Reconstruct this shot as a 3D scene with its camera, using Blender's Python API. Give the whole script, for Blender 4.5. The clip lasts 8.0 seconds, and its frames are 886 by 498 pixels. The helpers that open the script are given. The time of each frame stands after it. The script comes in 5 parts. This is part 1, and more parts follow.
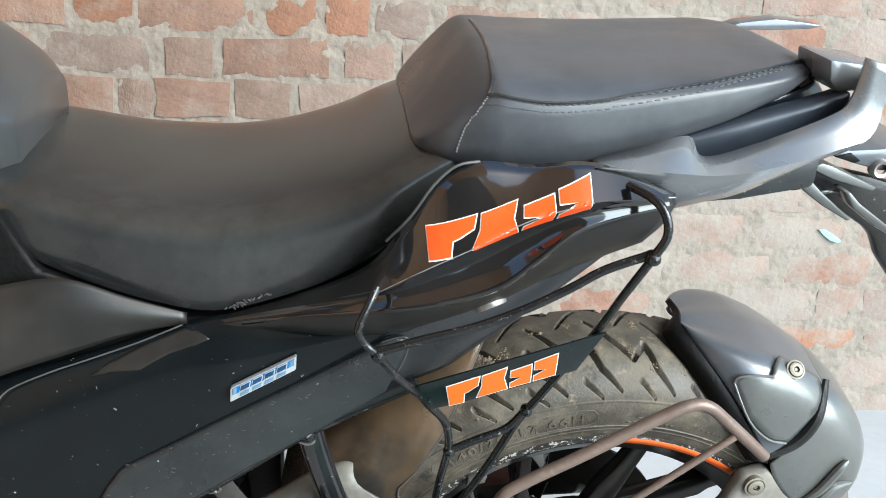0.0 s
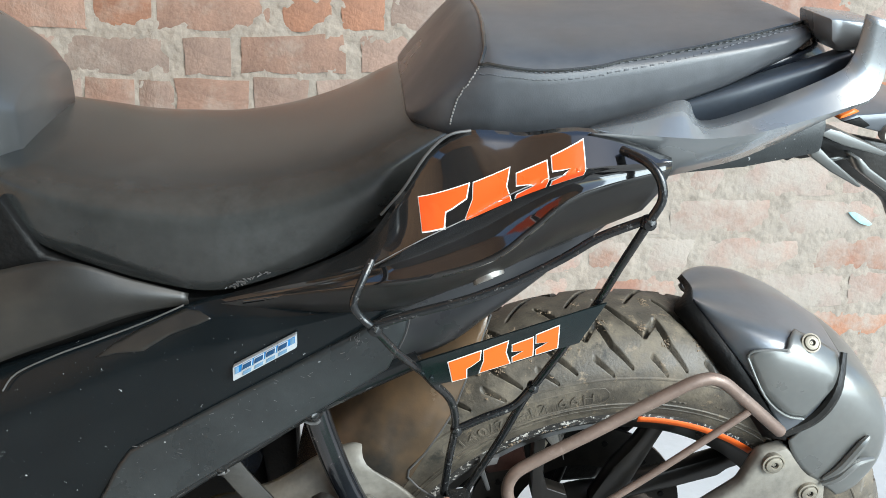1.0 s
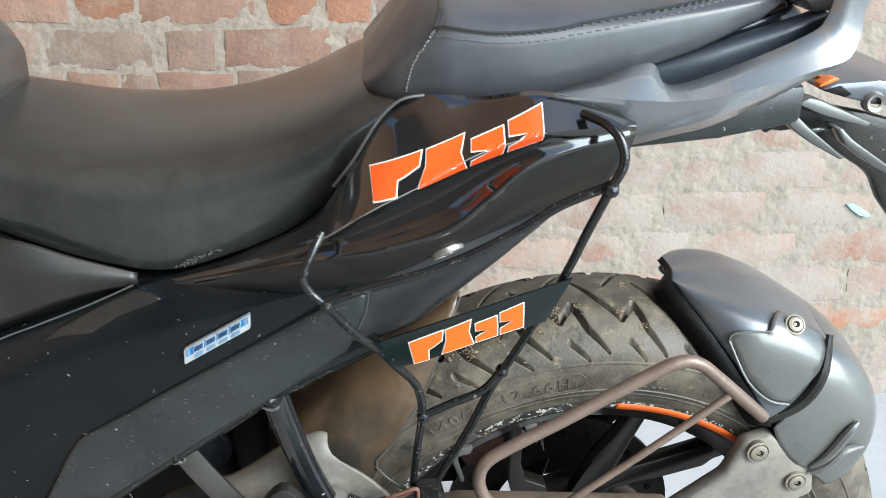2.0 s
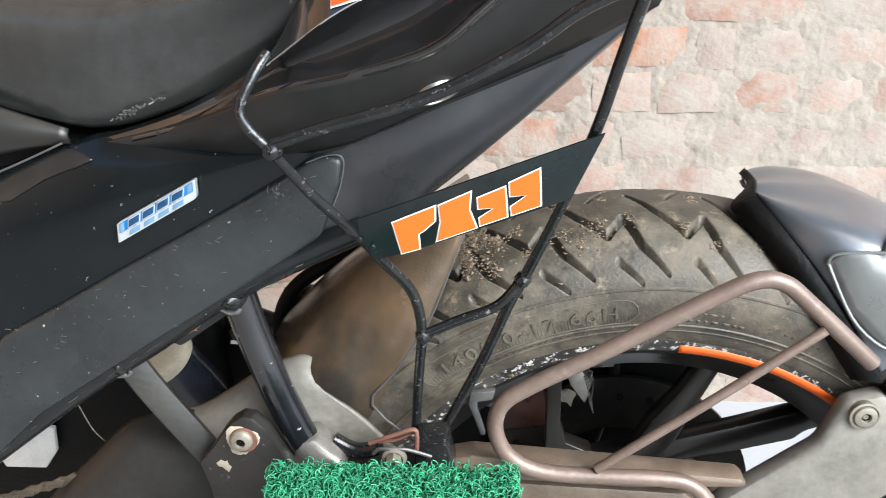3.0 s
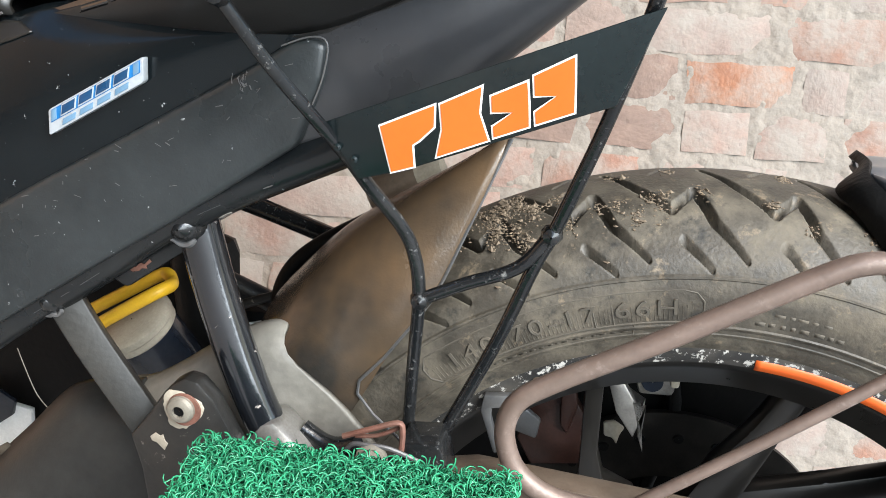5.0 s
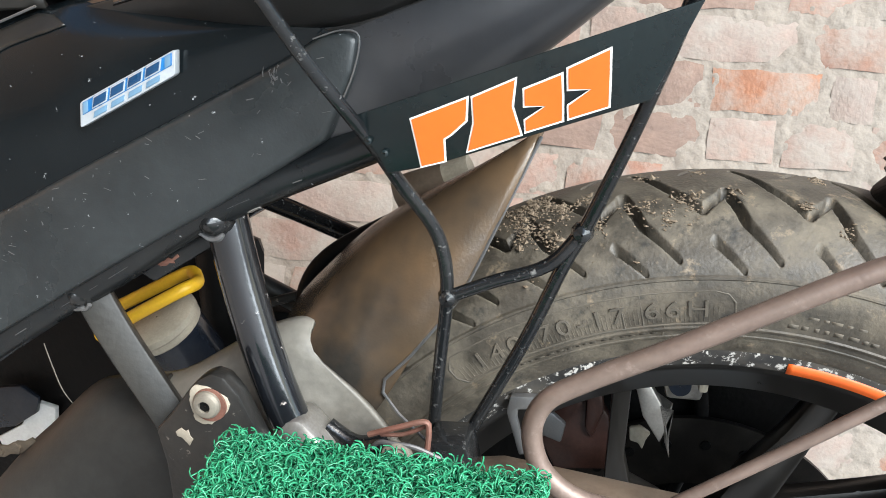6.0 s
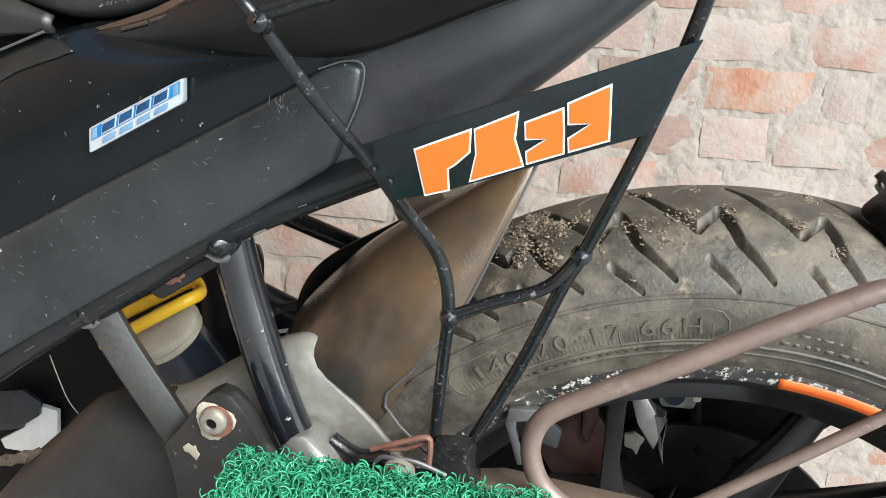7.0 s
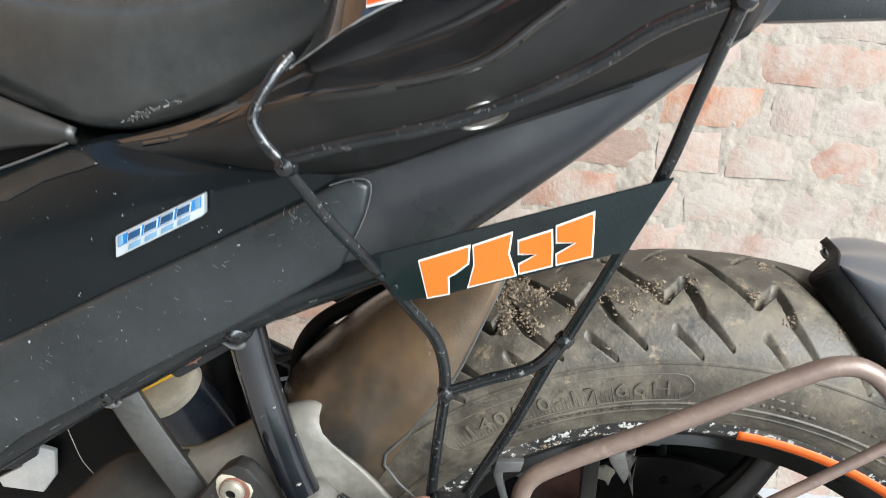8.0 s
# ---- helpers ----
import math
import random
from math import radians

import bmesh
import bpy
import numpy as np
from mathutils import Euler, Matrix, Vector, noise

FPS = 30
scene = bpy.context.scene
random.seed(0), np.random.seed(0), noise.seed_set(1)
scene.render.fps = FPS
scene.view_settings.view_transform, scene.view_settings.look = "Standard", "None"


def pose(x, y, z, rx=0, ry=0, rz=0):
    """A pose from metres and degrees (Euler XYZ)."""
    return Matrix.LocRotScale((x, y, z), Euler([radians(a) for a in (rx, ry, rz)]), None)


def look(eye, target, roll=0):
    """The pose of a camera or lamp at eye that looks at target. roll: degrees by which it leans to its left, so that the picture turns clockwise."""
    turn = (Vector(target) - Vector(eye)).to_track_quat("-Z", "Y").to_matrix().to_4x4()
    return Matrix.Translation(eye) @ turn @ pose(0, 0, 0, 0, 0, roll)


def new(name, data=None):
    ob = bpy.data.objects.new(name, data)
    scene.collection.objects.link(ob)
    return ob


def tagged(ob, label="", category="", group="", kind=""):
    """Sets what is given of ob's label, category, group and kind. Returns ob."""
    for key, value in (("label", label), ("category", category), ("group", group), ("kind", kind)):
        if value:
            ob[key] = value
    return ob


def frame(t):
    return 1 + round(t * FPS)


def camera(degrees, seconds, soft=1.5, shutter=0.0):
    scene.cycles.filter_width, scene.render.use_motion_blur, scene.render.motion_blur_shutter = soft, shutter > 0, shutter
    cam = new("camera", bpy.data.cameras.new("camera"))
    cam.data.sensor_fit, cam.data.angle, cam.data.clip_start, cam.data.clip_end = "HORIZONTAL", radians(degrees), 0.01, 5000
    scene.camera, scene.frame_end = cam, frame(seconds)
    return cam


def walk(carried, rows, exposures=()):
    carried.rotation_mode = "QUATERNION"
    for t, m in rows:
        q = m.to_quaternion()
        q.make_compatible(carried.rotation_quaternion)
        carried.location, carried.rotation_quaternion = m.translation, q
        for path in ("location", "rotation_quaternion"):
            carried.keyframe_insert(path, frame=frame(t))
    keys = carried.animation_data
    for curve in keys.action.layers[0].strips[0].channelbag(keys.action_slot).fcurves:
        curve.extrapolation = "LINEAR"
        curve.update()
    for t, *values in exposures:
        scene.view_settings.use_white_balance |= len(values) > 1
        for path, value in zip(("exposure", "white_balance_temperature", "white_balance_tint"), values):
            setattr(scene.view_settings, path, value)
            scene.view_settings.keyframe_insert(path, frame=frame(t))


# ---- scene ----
cam = camera(53.6, 8.0, soft=0.75, shutter=0.25)
PATH = [
    (0, (0.027, 0.005, 0.858), (0.278, 1.941, 0.427), 2.3),
    (0.3, (0.0467, -0.0093, 0.8484), (0.2717, 1.9346, 0.4350), 0.91),
    (0.5, (0.052, -0.006, 0.844), (0.269, 1.941, 0.442), 0.6),
    (0.8, (0.0499, -0.0037, 0.8381), (0.2276, 1.9448, 0.4237), 0.25),
    (1, (0.055, 0.001, 0.837), (0.224, 1.948, 0.412), 0.4),
    (1.2, (0.055, 0.002, 0.838), (0.214, 1.95, 0.414), -0.0),
    (2.3, (0.123, 0.052, 0.777), (0.271, 2.008, 0.388), -0.3),
    (2.5, (0.147, 0.091, 0.748), (0.265, 2.053, 0.379), -0.2),
    (2.7, (0.1570, 0.1186, 0.7199), (0.2280, 2.0809, 0.3401), -0.84),
    (3, (0.159, 0.14, 0.691), (0.079, 2.105, 0.331), 0.5),
    (3.2, (0.1664, 0.1462, 0.6834), (0.0440, 2.1127, 0.3402), 0.42),
    (3.5, (0.169, 0.164, 0.666), (0.039, 2.134, 0.345), -0.0),
    (3.7, (0.1692, 0.1809, 0.6512), (0.0055, 2.1498, 0.3399), 0.90),
    (4, (0.176, 0.204, 0.636), (-0.001, 2.181, 0.39), 2.7),
    (4.2, (0.1798, 0.2183, 0.6273), (-0.0191, 2.1950, 0.3976), 3.44),
    (5.3, (0.1978, 0.2567, 0.6022), (-0.0982, 2.2259, 0.4157), 5.28),
    (5.5, (0.197, 0.26, 0.6), (-0.085, 2.231, 0.42), 5.2),
    (5.8, (0.1949, 0.2574, 0.6039), (-0.1164, 2.2243, 0.4184), 5.26),
    (6, (0.191, 0.252, 0.6), (-0.139, 2.216, 0.419), 5.6),
    (6.3, (0.1878, 0.2516, 0.6008), (-0.1538, 2.2122, 0.4025), 5.72),
    (6.5, (0.187, 0.249, 0.605), (-0.149, 2.21, 0.397), 5.7),
    (6.8, (0.1862, 0.2453, 0.6138), (-0.1334, 2.2081, 0.4012), 5.61),
    (7, (0.186, 0.243, 0.618), (-0.123, 2.208, 0.406), 5.7),
    (7.2, (0.1836, 0.2369, 0.6268), (-0.1104, 2.2042, 0.4184), 5.69),
    (7.5, (0.179, 0.226, 0.638), (-0.097, 2.196, 0.43), 5.5),
    (7.8, (0.1737, 0.2126, 0.6536), (-0.0668, 2.1856, 0.4312), 5.22),
    (8, (0.165, 0.201, 0.679), (-0.038, 2.174, 0.423), 5.0),
]
walk(cam, [(t, look(eye, target, roll)) for t, eye, target, roll in PATH], exposures=[(0, 1.37, 6350, 4), (1.2, 1.36, 6350, 4), (2.5, 1.41, 6400, 7), (3.0, 1.63, 6500, 9), (3.5, 1.57, 6500, 9), (5.3, 1.58, 6500, 9), (6.5, 1.54, 6500, 8), (7.5, 1.58, 6450, 7), (8, 1.63, 6450, 7)])

# ---- light ----
from mathutils.bvhtree import BVHTree

world = bpy.data.worlds.new("sky")
scene.world = world
world.use_nodes = True
wn = world.node_tree.nodes
sky = wn.new("ShaderNodeTexSky")
sky.sky_type = "NISHITA"
sky.sun_disc = False
sky.sun_elevation = radians(48)
sky.sun_rotation = radians(150)
wn["Background"].inputs["Strength"].default_value = 0.11
world.node_tree.links.new(sky.outputs[0], wn["Background"].inputs[0])
sun_data = bpy.data.lights.new("sun", "SUN")
sun_data.energy = 1.7
sun_data.angle = radians(35)
sun_data.color = (1.0, 0.97, 0.92)
sun = new("sun", sun_data)
sun.matrix_world = look((3.0, -1.9, 2.6), (0.2, 0.9, 0.4))
# daylight in the open end of the porch
open_data = bpy.data.lights.new("open_end_daylight", "AREA")
open_data.shape = "RECTANGLE"
open_data.size, open_data.size_y = 3.0, 2.1
open_data.energy = 62
open_data.color = (0.82, 0.92, 1.0)
open_end = new("open_end_daylight", open_data)
open_end.matrix_world = look((2.1, -1.5, 1.2), (0.2, 0.9, 0.6))


# ---- materials ----
def material(name, base, rough=0.5, metal=0.0, vary=0.25, scale=30.0, bump=0.0, bump_scale=200.0, dust=0.0,
             dust_colour=(0.32, 0.27, 0.21), coat=0.0, per_piece=0.0, spec=0.5, rough_vary=0.15):
    """A painted, plastic, metal or leather surface with two scales of variation, optional dust and fine relief."""
    m = bpy.data.materials.new(name)
    m.use_nodes = True
    nt = m.node_tree
    n, link = nt.nodes, nt.links.new
    b = n["Principled BSDF"]
    b.inputs["Metallic"].default_value = metal
    b.inputs["Coat Weight"].default_value = coat
    b.inputs["Coat Roughness"].default_value = 0.06
    b.inputs["Specular IOR Level"].default_value = spec
    co = n.new("ShaderNodeTexCoord")
    big = n.new("ShaderNodeTexNoise")
    big.inputs["Scale"].default_value = scale
    big.inputs["Detail"].default_value = 6
    fine = n.new("ShaderNodeTexNoise")
    fine.inputs["Scale"].default_value = scale * 11
    fine.inputs["Detail"].default_value = 3
    link(co.outputs["Object"], big.inputs["Vector"])
    link(co.outputs["Object"], fine.inputs["Vector"])
    mixn = n.new("ShaderNodeMath")
    mixn.operation = "MULTIPLY_ADD"
    link(fine.outputs[0], mixn.inputs[0])
    mixn.inputs[1].default_value = 0.4
    add = n.new("ShaderNodeMath")
    add.operation = "MULTIPLY"
    link(big.outputs[0], add.inputs[0])
    add.inputs[1].default_value = 0.8
    link(add.outputs[0], mixn.inputs[2])
    ramp = n.new("ShaderNodeMapRange")
    ramp.inputs["From Min"].default_value = 0.35
    ramp.inputs["From Max"].default_value = 0.85
    ramp.inputs["To Min"].default_value = 1 - vary
    ramp.inputs["To Max"].default_value = 1 + vary
    link(mixn.outputs[0], ramp.inputs["Value"])
    tone = n.new("ShaderNodeVectorMath")
    tone.operation = "SCALE"
    tone.inputs[0].default_value = base
    link(ramp.outputs[0], tone.inputs["Scale"])
    last = tone.outputs[0]
    if per_piece:
        info = n.new("ShaderNodeObjectInfo")
        pr = n.new("ShaderNodeMapRange")
        pr.inputs["To Min"].default_value = 1 - per_piece
        pr.inputs["To Max"].default_value = 1 + per_piece
        link(info.outputs["Random"], pr.inputs["Value"])
        t2 = n.new("ShaderNodeVectorMath")
        t2.operation = "SCALE"
        link(last, t2.inputs[0])
        link(pr.outputs[0], t2.inputs["Scale"])
        last = t2.outputs[0]
    rr = n.new("ShaderNodeMapRange")
    rr.inputs["From Min"].default_value = 0.3
    rr.inputs["From Max"].default_value = 0.8
    rr.inputs["To Min"].default_value = max(0.02, rough - rough_vary * rough)
    rr.inputs["To Max"].default_value = min(1, rough + rough_vary * rough)
    link(big.outputs[0], rr.inputs["Value"])
    rlast = rr.outputs[0]
    if dust:
        dn = n.new("ShaderNodeTexNoise")
        dn.inputs["Scale"].default_value = scale * 0.6
        dn.inputs["Detail"].default_value = 8
        dn.inputs["Roughness"].default_value = 0.65
        link(co.outputs["Object"], dn.inputs["Vector"])
        dm = n.new("ShaderNodeMapRange")
        dm.inputs["From Min"].default_value = 0.45
        dm.inputs["From Max"].default_value = 0.75
        dm.inputs["To Min"].default_value = dust * 0.05
        dm.inputs["To Max"].default_value = dust
        link(dn.outputs[0], dm.inputs["Value"])
        mx = n.new("ShaderNodeMix")
        mx.data_type = "RGBA"
        link(dm.outputs[0], mx.inputs[0])
        link(last, mx.inputs[6])
        mx.inputs[7].default_value = (*dust_colour, 1)
        last = mx.outputs[2]
        ra = n.new("ShaderNodeMath")
        ra.operation = "MULTIPLY_ADD"
        ra.use_clamp = True
        link(dm.outputs[0], ra.inputs[0])
        ra.inputs[1].default_value = 0.6
        link(rlast, ra.inputs[2])
        rlast = ra.outputs[0]
    link(last, b.inputs["Base Color"])
    link(rlast, b.inputs["Roughness"])
    if bump:
        bn = n.new("ShaderNodeTexNoise")
        bn.inputs["Scale"].default_value = bump_scale
        bn.inputs["Detail"].default_value = 4
        link(co.outputs["Object"], bn.inputs["Vector"])
        bp = n.new("ShaderNodeBump")
        bp.inputs["Strength"].default_value = bump
        bp.inputs["Distance"].default_value = 0.002
        link(bn.outputs[0], bp.inputs["Height"])
        link(bp.outputs[0], b.inputs["Normal"])
    return m


def flecked(m, colour, scale, low, high):
    """Adds chips and flecks of another colour to a material made by material()."""
    nt = m.node_tree
    n, link = nt.nodes, nt.links.new
    b = n["Principled BSDF"]
    was = b.inputs["Base Color"].links[0].from_socket
    co = n.new("ShaderNodeTexCoord")
    t = n.new("ShaderNodeTexNoise")
    t.inputs["Scale"].default_value = scale
    t.inputs["Detail"].default_value = 5
    t.inputs["Roughness"].default_value = 0.7
    link(co.outputs["Object"], t.inputs["Vector"])
    r = n.new("ShaderNodeMapRange")
    r.inputs["From Min"].default_value = low
    r.inputs["From Max"].default_value = high
    link(t.outputs[0], r.inputs["Value"])
    mx = n.new("ShaderNodeMix")
    mx.data_type = "RGBA"
    link(r.outputs[0], mx.inputs[0])
    link(was, mx.inputs[6])
    mx.inputs[7].default_value = (*colour, 1)
    link(mx.outputs[2], b.inputs["Base Color"])
    return m


SEAT = flecked(material("seat_vinyl", (0.0145, 0.0162, 0.0160), 0.21, spec=0.65, vary=0.25, scale=9, bump=0.05, bump_scale=1000, dust=0.09, dust_colour=(0.28, 0.275, 0.26), rough_vary=0.4), (0.2, 0.19, 0.17), 90, 0.74, 0.80)
SEAT = flecked(SEAT, (0.040, 0.043, 0.043), 13, 0.56, 0.80)
SEAT_TOP = flecked(material("seat_top_vinyl", (0.050, 0.054, 0.060), 0.36, vary=0.3, scale=10, bump=0.07, bump_scale=1000, dust=0.13, dust_colour=(0.27, 0.28, 0.29), rough_vary=0.4), (0.15, 0.155, 0.16), 55, 0.69, 0.80)
THREAD = material("pale_thread", (0.2, 0.195, 0.19), 0.8, vary=0.3, scale=200)
DARKTHREAD = material("grey_thread", (0.085, 0.09, 0.098), 0.8, vary=0.3, scale=200)
GLOSS = material("gloss_black_plastic", (0.006, 0.006, 0.0065), 0.10, vary=0.3, scale=9, dust=0.03, coat=1.0, spec=0.7, rough_vary=0.4)
SATIN = flecked(material("satin_black_plastic", (0.0040, 0.0058, 0.0068), 0.20, vary=0.25, scale=12, bump=0.03, bump_scale=700, dust=0.018, dust_colour=(0.22, 0.26, 0.27), rough_vary=0.5, spec=0.30), (0.34, 0.35, 0.35), 210, 0.675, 0.71)
MATTE = flecked(material("matte_dark_plastic", (0.0185, 0.0212, 0.0220), 0.32, vary=0.3, scale=16, bump=0.10, bump_scale=700, dust=0.06, dust_colour=(0.22, 0.26, 0.26), rough_vary=0.5, spec=0.46), (0.34, 0.35, 0.35), 220, 0.665, 0.70)
GREYPANEL = material("warm_grey_plastic_and_sheen", (0.010, 0.010, 0.0092), 0.42, vary=0.2, scale=14, bump=0.04, bump_scale=800, dust=0.07)
RAIL = material("silver_grey_paint", (0.225, 0.24, 0.25), 0.27, metal=0.45, vary=0.06, scale=12, coat=0.5, dust=0.03)
TANK = material("dark_grey_tank_paint", (0.055, 0.058, 0.06), 0.3, metal=0.4, vary=0.1, scale=14, coat=0.3, dust=0.05)
TITAN = material("titanium_grey_paint", (0.105, 0.116, 0.13), 0.3, metal=0.3, vary=0.14, scale=14, coat=0.45, dust=0.07)
HUGLOW = material("silver_grey_plastic_paint", (0.135, 0.140, 0.135), 0.30, metal=0.4, vary=0.12, scale=14, coat=0.3, dust=0.08)
RUBBER = flecked(material("tyre_rubber", (0.056, 0.048, 0.037), 0.50, vary=0.45, scale=55, bump=0.22, bump_scale=420,
                          dust=0.7, dust_colour=(0.215, 0.180, 0.130)), (0.25, 0.19, 0.125), 80, 0.59, 0.76)
RUBBER = flecked(RUBBER, (0.028, 0.026, 0.022), 45, 0.57, 0.70)
LETTER = material("raised_rubber", (0.085, 0.074, 0.058), 0.7, vary=0.3, scale=60, dust=0.3, dust_colour=(0.25, 0.2, 0.14))
RIMPAINT = material("black_rim_paint", (0.006, 0.0055, 0.005), 0.3, vary=0.3, scale=20, dust=0.03)
DISC = material("dark_brake_steel", (0.018, 0.016, 0.014), 0.42, metal=0.6, vary=0.3, scale=60, dust=0.06)
FLANGE = flecked(material("chipped_rim_edge", (0.02, 0.02, 0.02), 0.5, vary=0.3, scale=40, dust=0.25), (0.5, 0.48, 0.44), 230, 0.555, 0.60)
ORANGE = material("orange_tape", (0.78, 0.13, 0.02), 0.35, vary=0.1, scale=40, dust=0.03)
DECAL = material("orange_sticker", (0.70, 0.135, 0.014), 0.4, vary=0.06, scale=30)
DECAL_RED = material("red_orange_sticker", (0.8, 0.085, 0.012), 0.3, vary=0.06, scale=30)
OUTLINE = material("white_sticker_edge", (0.82, 0.8, 0.76), 0.4, vary=0.05, scale=60)
BLUE = material("blue_sticker", (0.008, 0.135, 0.36), 0.3, vary=0.3, scale=60)
INKBLUE = material("ink_blue_print", (0.008, 0.045, 0.11), 0.3, vary=0.2, scale=60)
STEELBLUE = material("grey_blue_print", (0.12, 0.22, 0.32), 0.35, vary=0.1, scale=60)
BADGE = material("silver_sticker", (0.44, 0.47, 0.49), 0.3, metal=0.3, vary=0.15, scale=60)
ROD = flecked(material("black_enamel_rod", (0.009, 0.010, 0.011), 0.15, vary=0.3, scale=30, bump=0.14, bump_scale=260, dust=0.03),
              (0.15, 0.147, 0.14), 300, 0.60, 0.74)
STAY = flecked(material("gloss_black_tube", (0.007, 0.008, 0.010), 0.15, metal=0.0, vary=0.3, scale=30, bump=0.06, bump_scale=120, coat=0.35, dust=0.02, spec=0.8), (0.42, 0.38, 0.34), 100, 0.64, 0.69)
LOWPANEL = flecked(material("dull_black_plastic", (0.0145, 0.0142, 0.0138), 0.36, vary=0.25, scale=14, bump=0.04, bump_scale=800, dust=0.02, spec=0.4), (0.25, 0.24, 0.23), 150, 0.72, 0.75)
PLATE = flecked(material("black_enamel_plate", (0.007, 0.012, 0.013), 0.26, vary=0.3, scale=30, bump=0.1, bump_scale=150, dust=0.035, spec=0.4), (0.35, 0.35, 0.34), 120, 0.71, 0.735)
FRAMETUBE = flecked(material("worn_black_frame_enamel", (0.006, 0.0075, 0.0085), 0.27, vary=0.3, scale=30, bump=0.08, bump_scale=150, dust=0.03), (0.35, 0.35, 0.34), 130, 0.68, 0.71)
RUST = flecked(material("brown_worn_rod", (0.165, 0.118, 0.096), 0.40, metal=0.3, vary=0.25, scale=25, bump=0.1, bump_scale=400, dust=0.12),
               (0.30, 0.23, 0.20), 60, 0.60, 0.80)
STEEL = material("dull_steel", (0.4, 0.38, 0.35), 0.4, metal=0.85, vary=0.3, scale=60, dust=0.2)
CASTING = flecked(material("dusty_black_casting", (0.010, 0.010, 0.0095), 0.38, vary=0.4, scale=25, bump=0.15, bump_scale=350, dust=0.06), (0.3, 0.27, 0.23), 90, 0.66, 0.72)
ARMPAINT = material("dusty_grey_swingarm", (0.17, 0.160, 0.139), 0.36, vary=0.4, scale=16, bump=0.08, bump_scale=600, dust=0.42, dust_colour=(0.27, 0.235, 0.18), spec=0.28)
PIVOT = material("dark_dusty_plastic", (0.026, 0.0255, 0.0235), 0.5, vary=0.35, scale=16, bump=0.08, bump_scale=600, dust=0.035, dust_colour=(0.22, 0.19, 0.15), spec=0.25)
STAYPAINT = flecked(material("worn_dull_black_tube", (0.016, 0.0155, 0.014), 0.36, vary=0.4, scale=22, bump=0.08, bump_scale=300, dust=0.05, spec=0.28), (0.012, 0.012, 0.012), 60, 0.58, 0.66)
# brown patches stand for warm reflections on the plastic; the dust is dirt
FENDER = flecked(material("dusty_fender_plastic_brown_sheen", (0.030, 0.028, 0.025), 0.20, vary=0.25, scale=16, bump=0.1, bump_scale=600, dust=0.14,
                          dust_colour=(0.25, 0.18, 0.11)), (0.13, 0.082, 0.045), 5.0, 0.46, 0.68)
# near-black for black parts and for the fills of shaded gaps
VOID = material("near_black_part_and_gap", (0.004, 0.004, 0.004), 0.5, vary=0.4, scale=25, bump=0.3, bump_scale=200, dust=0.008, spec=0.15)
YELLOW = material("yellow_rubber", (0.75, 0.43, 0.02), 0.45, vary=0.15, scale=60, dust=0.05)
CREAM = material("dusty_cream_plastic", (0.36, 0.32, 0.25), 0.6, vary=0.3, scale=50, dust=0.3)
NAVY = material("navy_black_plastic", (0.012, 0.016, 0.024), 0.2, vary=0.3, scale=40, dust=0.05)
SLOTBLUE = material("slate_blue_plastic", (0.030, 0.039, 0.052), 0.32, vary=0.25, scale=30, dust=0.04)
GREEN = material("green_vinyl_coil", (0.032, 0.25, 0.122), 0.25, vary=0.45, scale=120)
GREEN_BASE = material("dark_green_backing", (0.008, 0.07, 0.04), 0.5, vary=0.3, scale=120)
CHAIN = material("greasy_chain_steel", (0.12, 0.095, 0.07), 0.45, metal=0.7, vary=0.4, scale=120, dust=0.3)
SOIL = material("dry_soil", (0.175, 0.132, 0.09), 0.95, vary=0.4, scale=200)
BOLT = material("dusty_zinc_bolt", (0.23, 0.21, 0.17), 0.5, metal=0.4, vary=0.3, scale=150, dust=0.3)
AMBER = material("amber_lens", (0.75, 0.16, 0.02), 0.2, vary=0.1, scale=60)
LOCK = material("dull_lock_metal", (0.12, 0.12, 0.12), 0.45, metal=0.5, vary=0.2, scale=80, dust=0.15)
BROWNBAR = material("brown_dusty_bar_paint", (0.11, 0.078, 0.055), 0.4, metal=0.2, vary=0.35, scale=40, bump=0.1, bump_scale=300, dust=0.25)
COVER = flecked(material("smooth_grey_black_plastic", (0.026, 0.0275, 0.031), 0.34, vary=0.2, scale=12, bump=0.02, bump_scale=700, dust=0.05, rough_vary=0.3), (0.3, 0.3, 0.29), 130, 0.73, 0.76)
RUSTRED = material("red_brown_metal", (0.2, 0.09, 0.065), 0.45, metal=0.3, vary=0.4, scale=90, dust=0.2)
OILBROWN = material("oily_red_brown_steel", (0.030, 0.012, 0.009), 0.40, metal=0.2, vary=0.6, scale=50, bump=0.3, bump_scale=120, dust=0.06, dust_colour=(0.2, 0.11, 0.07))
CHIP = material("red_primer_chip", (0.14, 0.06, 0.04), 0.8, vary=0.3, scale=150)
CYAN = material("pale_cyan_paint_mark", (0.3, 0.5, 0.52), 0.9, vary=0.3, scale=60)
WHITEBIT = material("pale_grey_lead_and_gap", (0.78, 0.8, 0.79), 0.5, vary=0.15, scale=40, dust=0.1)


def limewash(m, low, high, amount):
    """Lime smears and pits with shapes of their own over a masonry material."""
    nt = m.node_tree
    n, link = nt.nodes, nt.links.new
    b = n["Principled BSDF"]
    was = b.inputs["Base Color"].links[0].from_socket
    geo = n.new("ShaderNodeNewGeometry")
    t = n.new("ShaderNodeTexNoise")
    t.inputs["Scale"].default_value = 9
    t.inputs["Detail"].default_value = 9
    t.inputs["Roughness"].default_value = 0.68
    link(geo.outputs["Position"], t.inputs["Vector"])
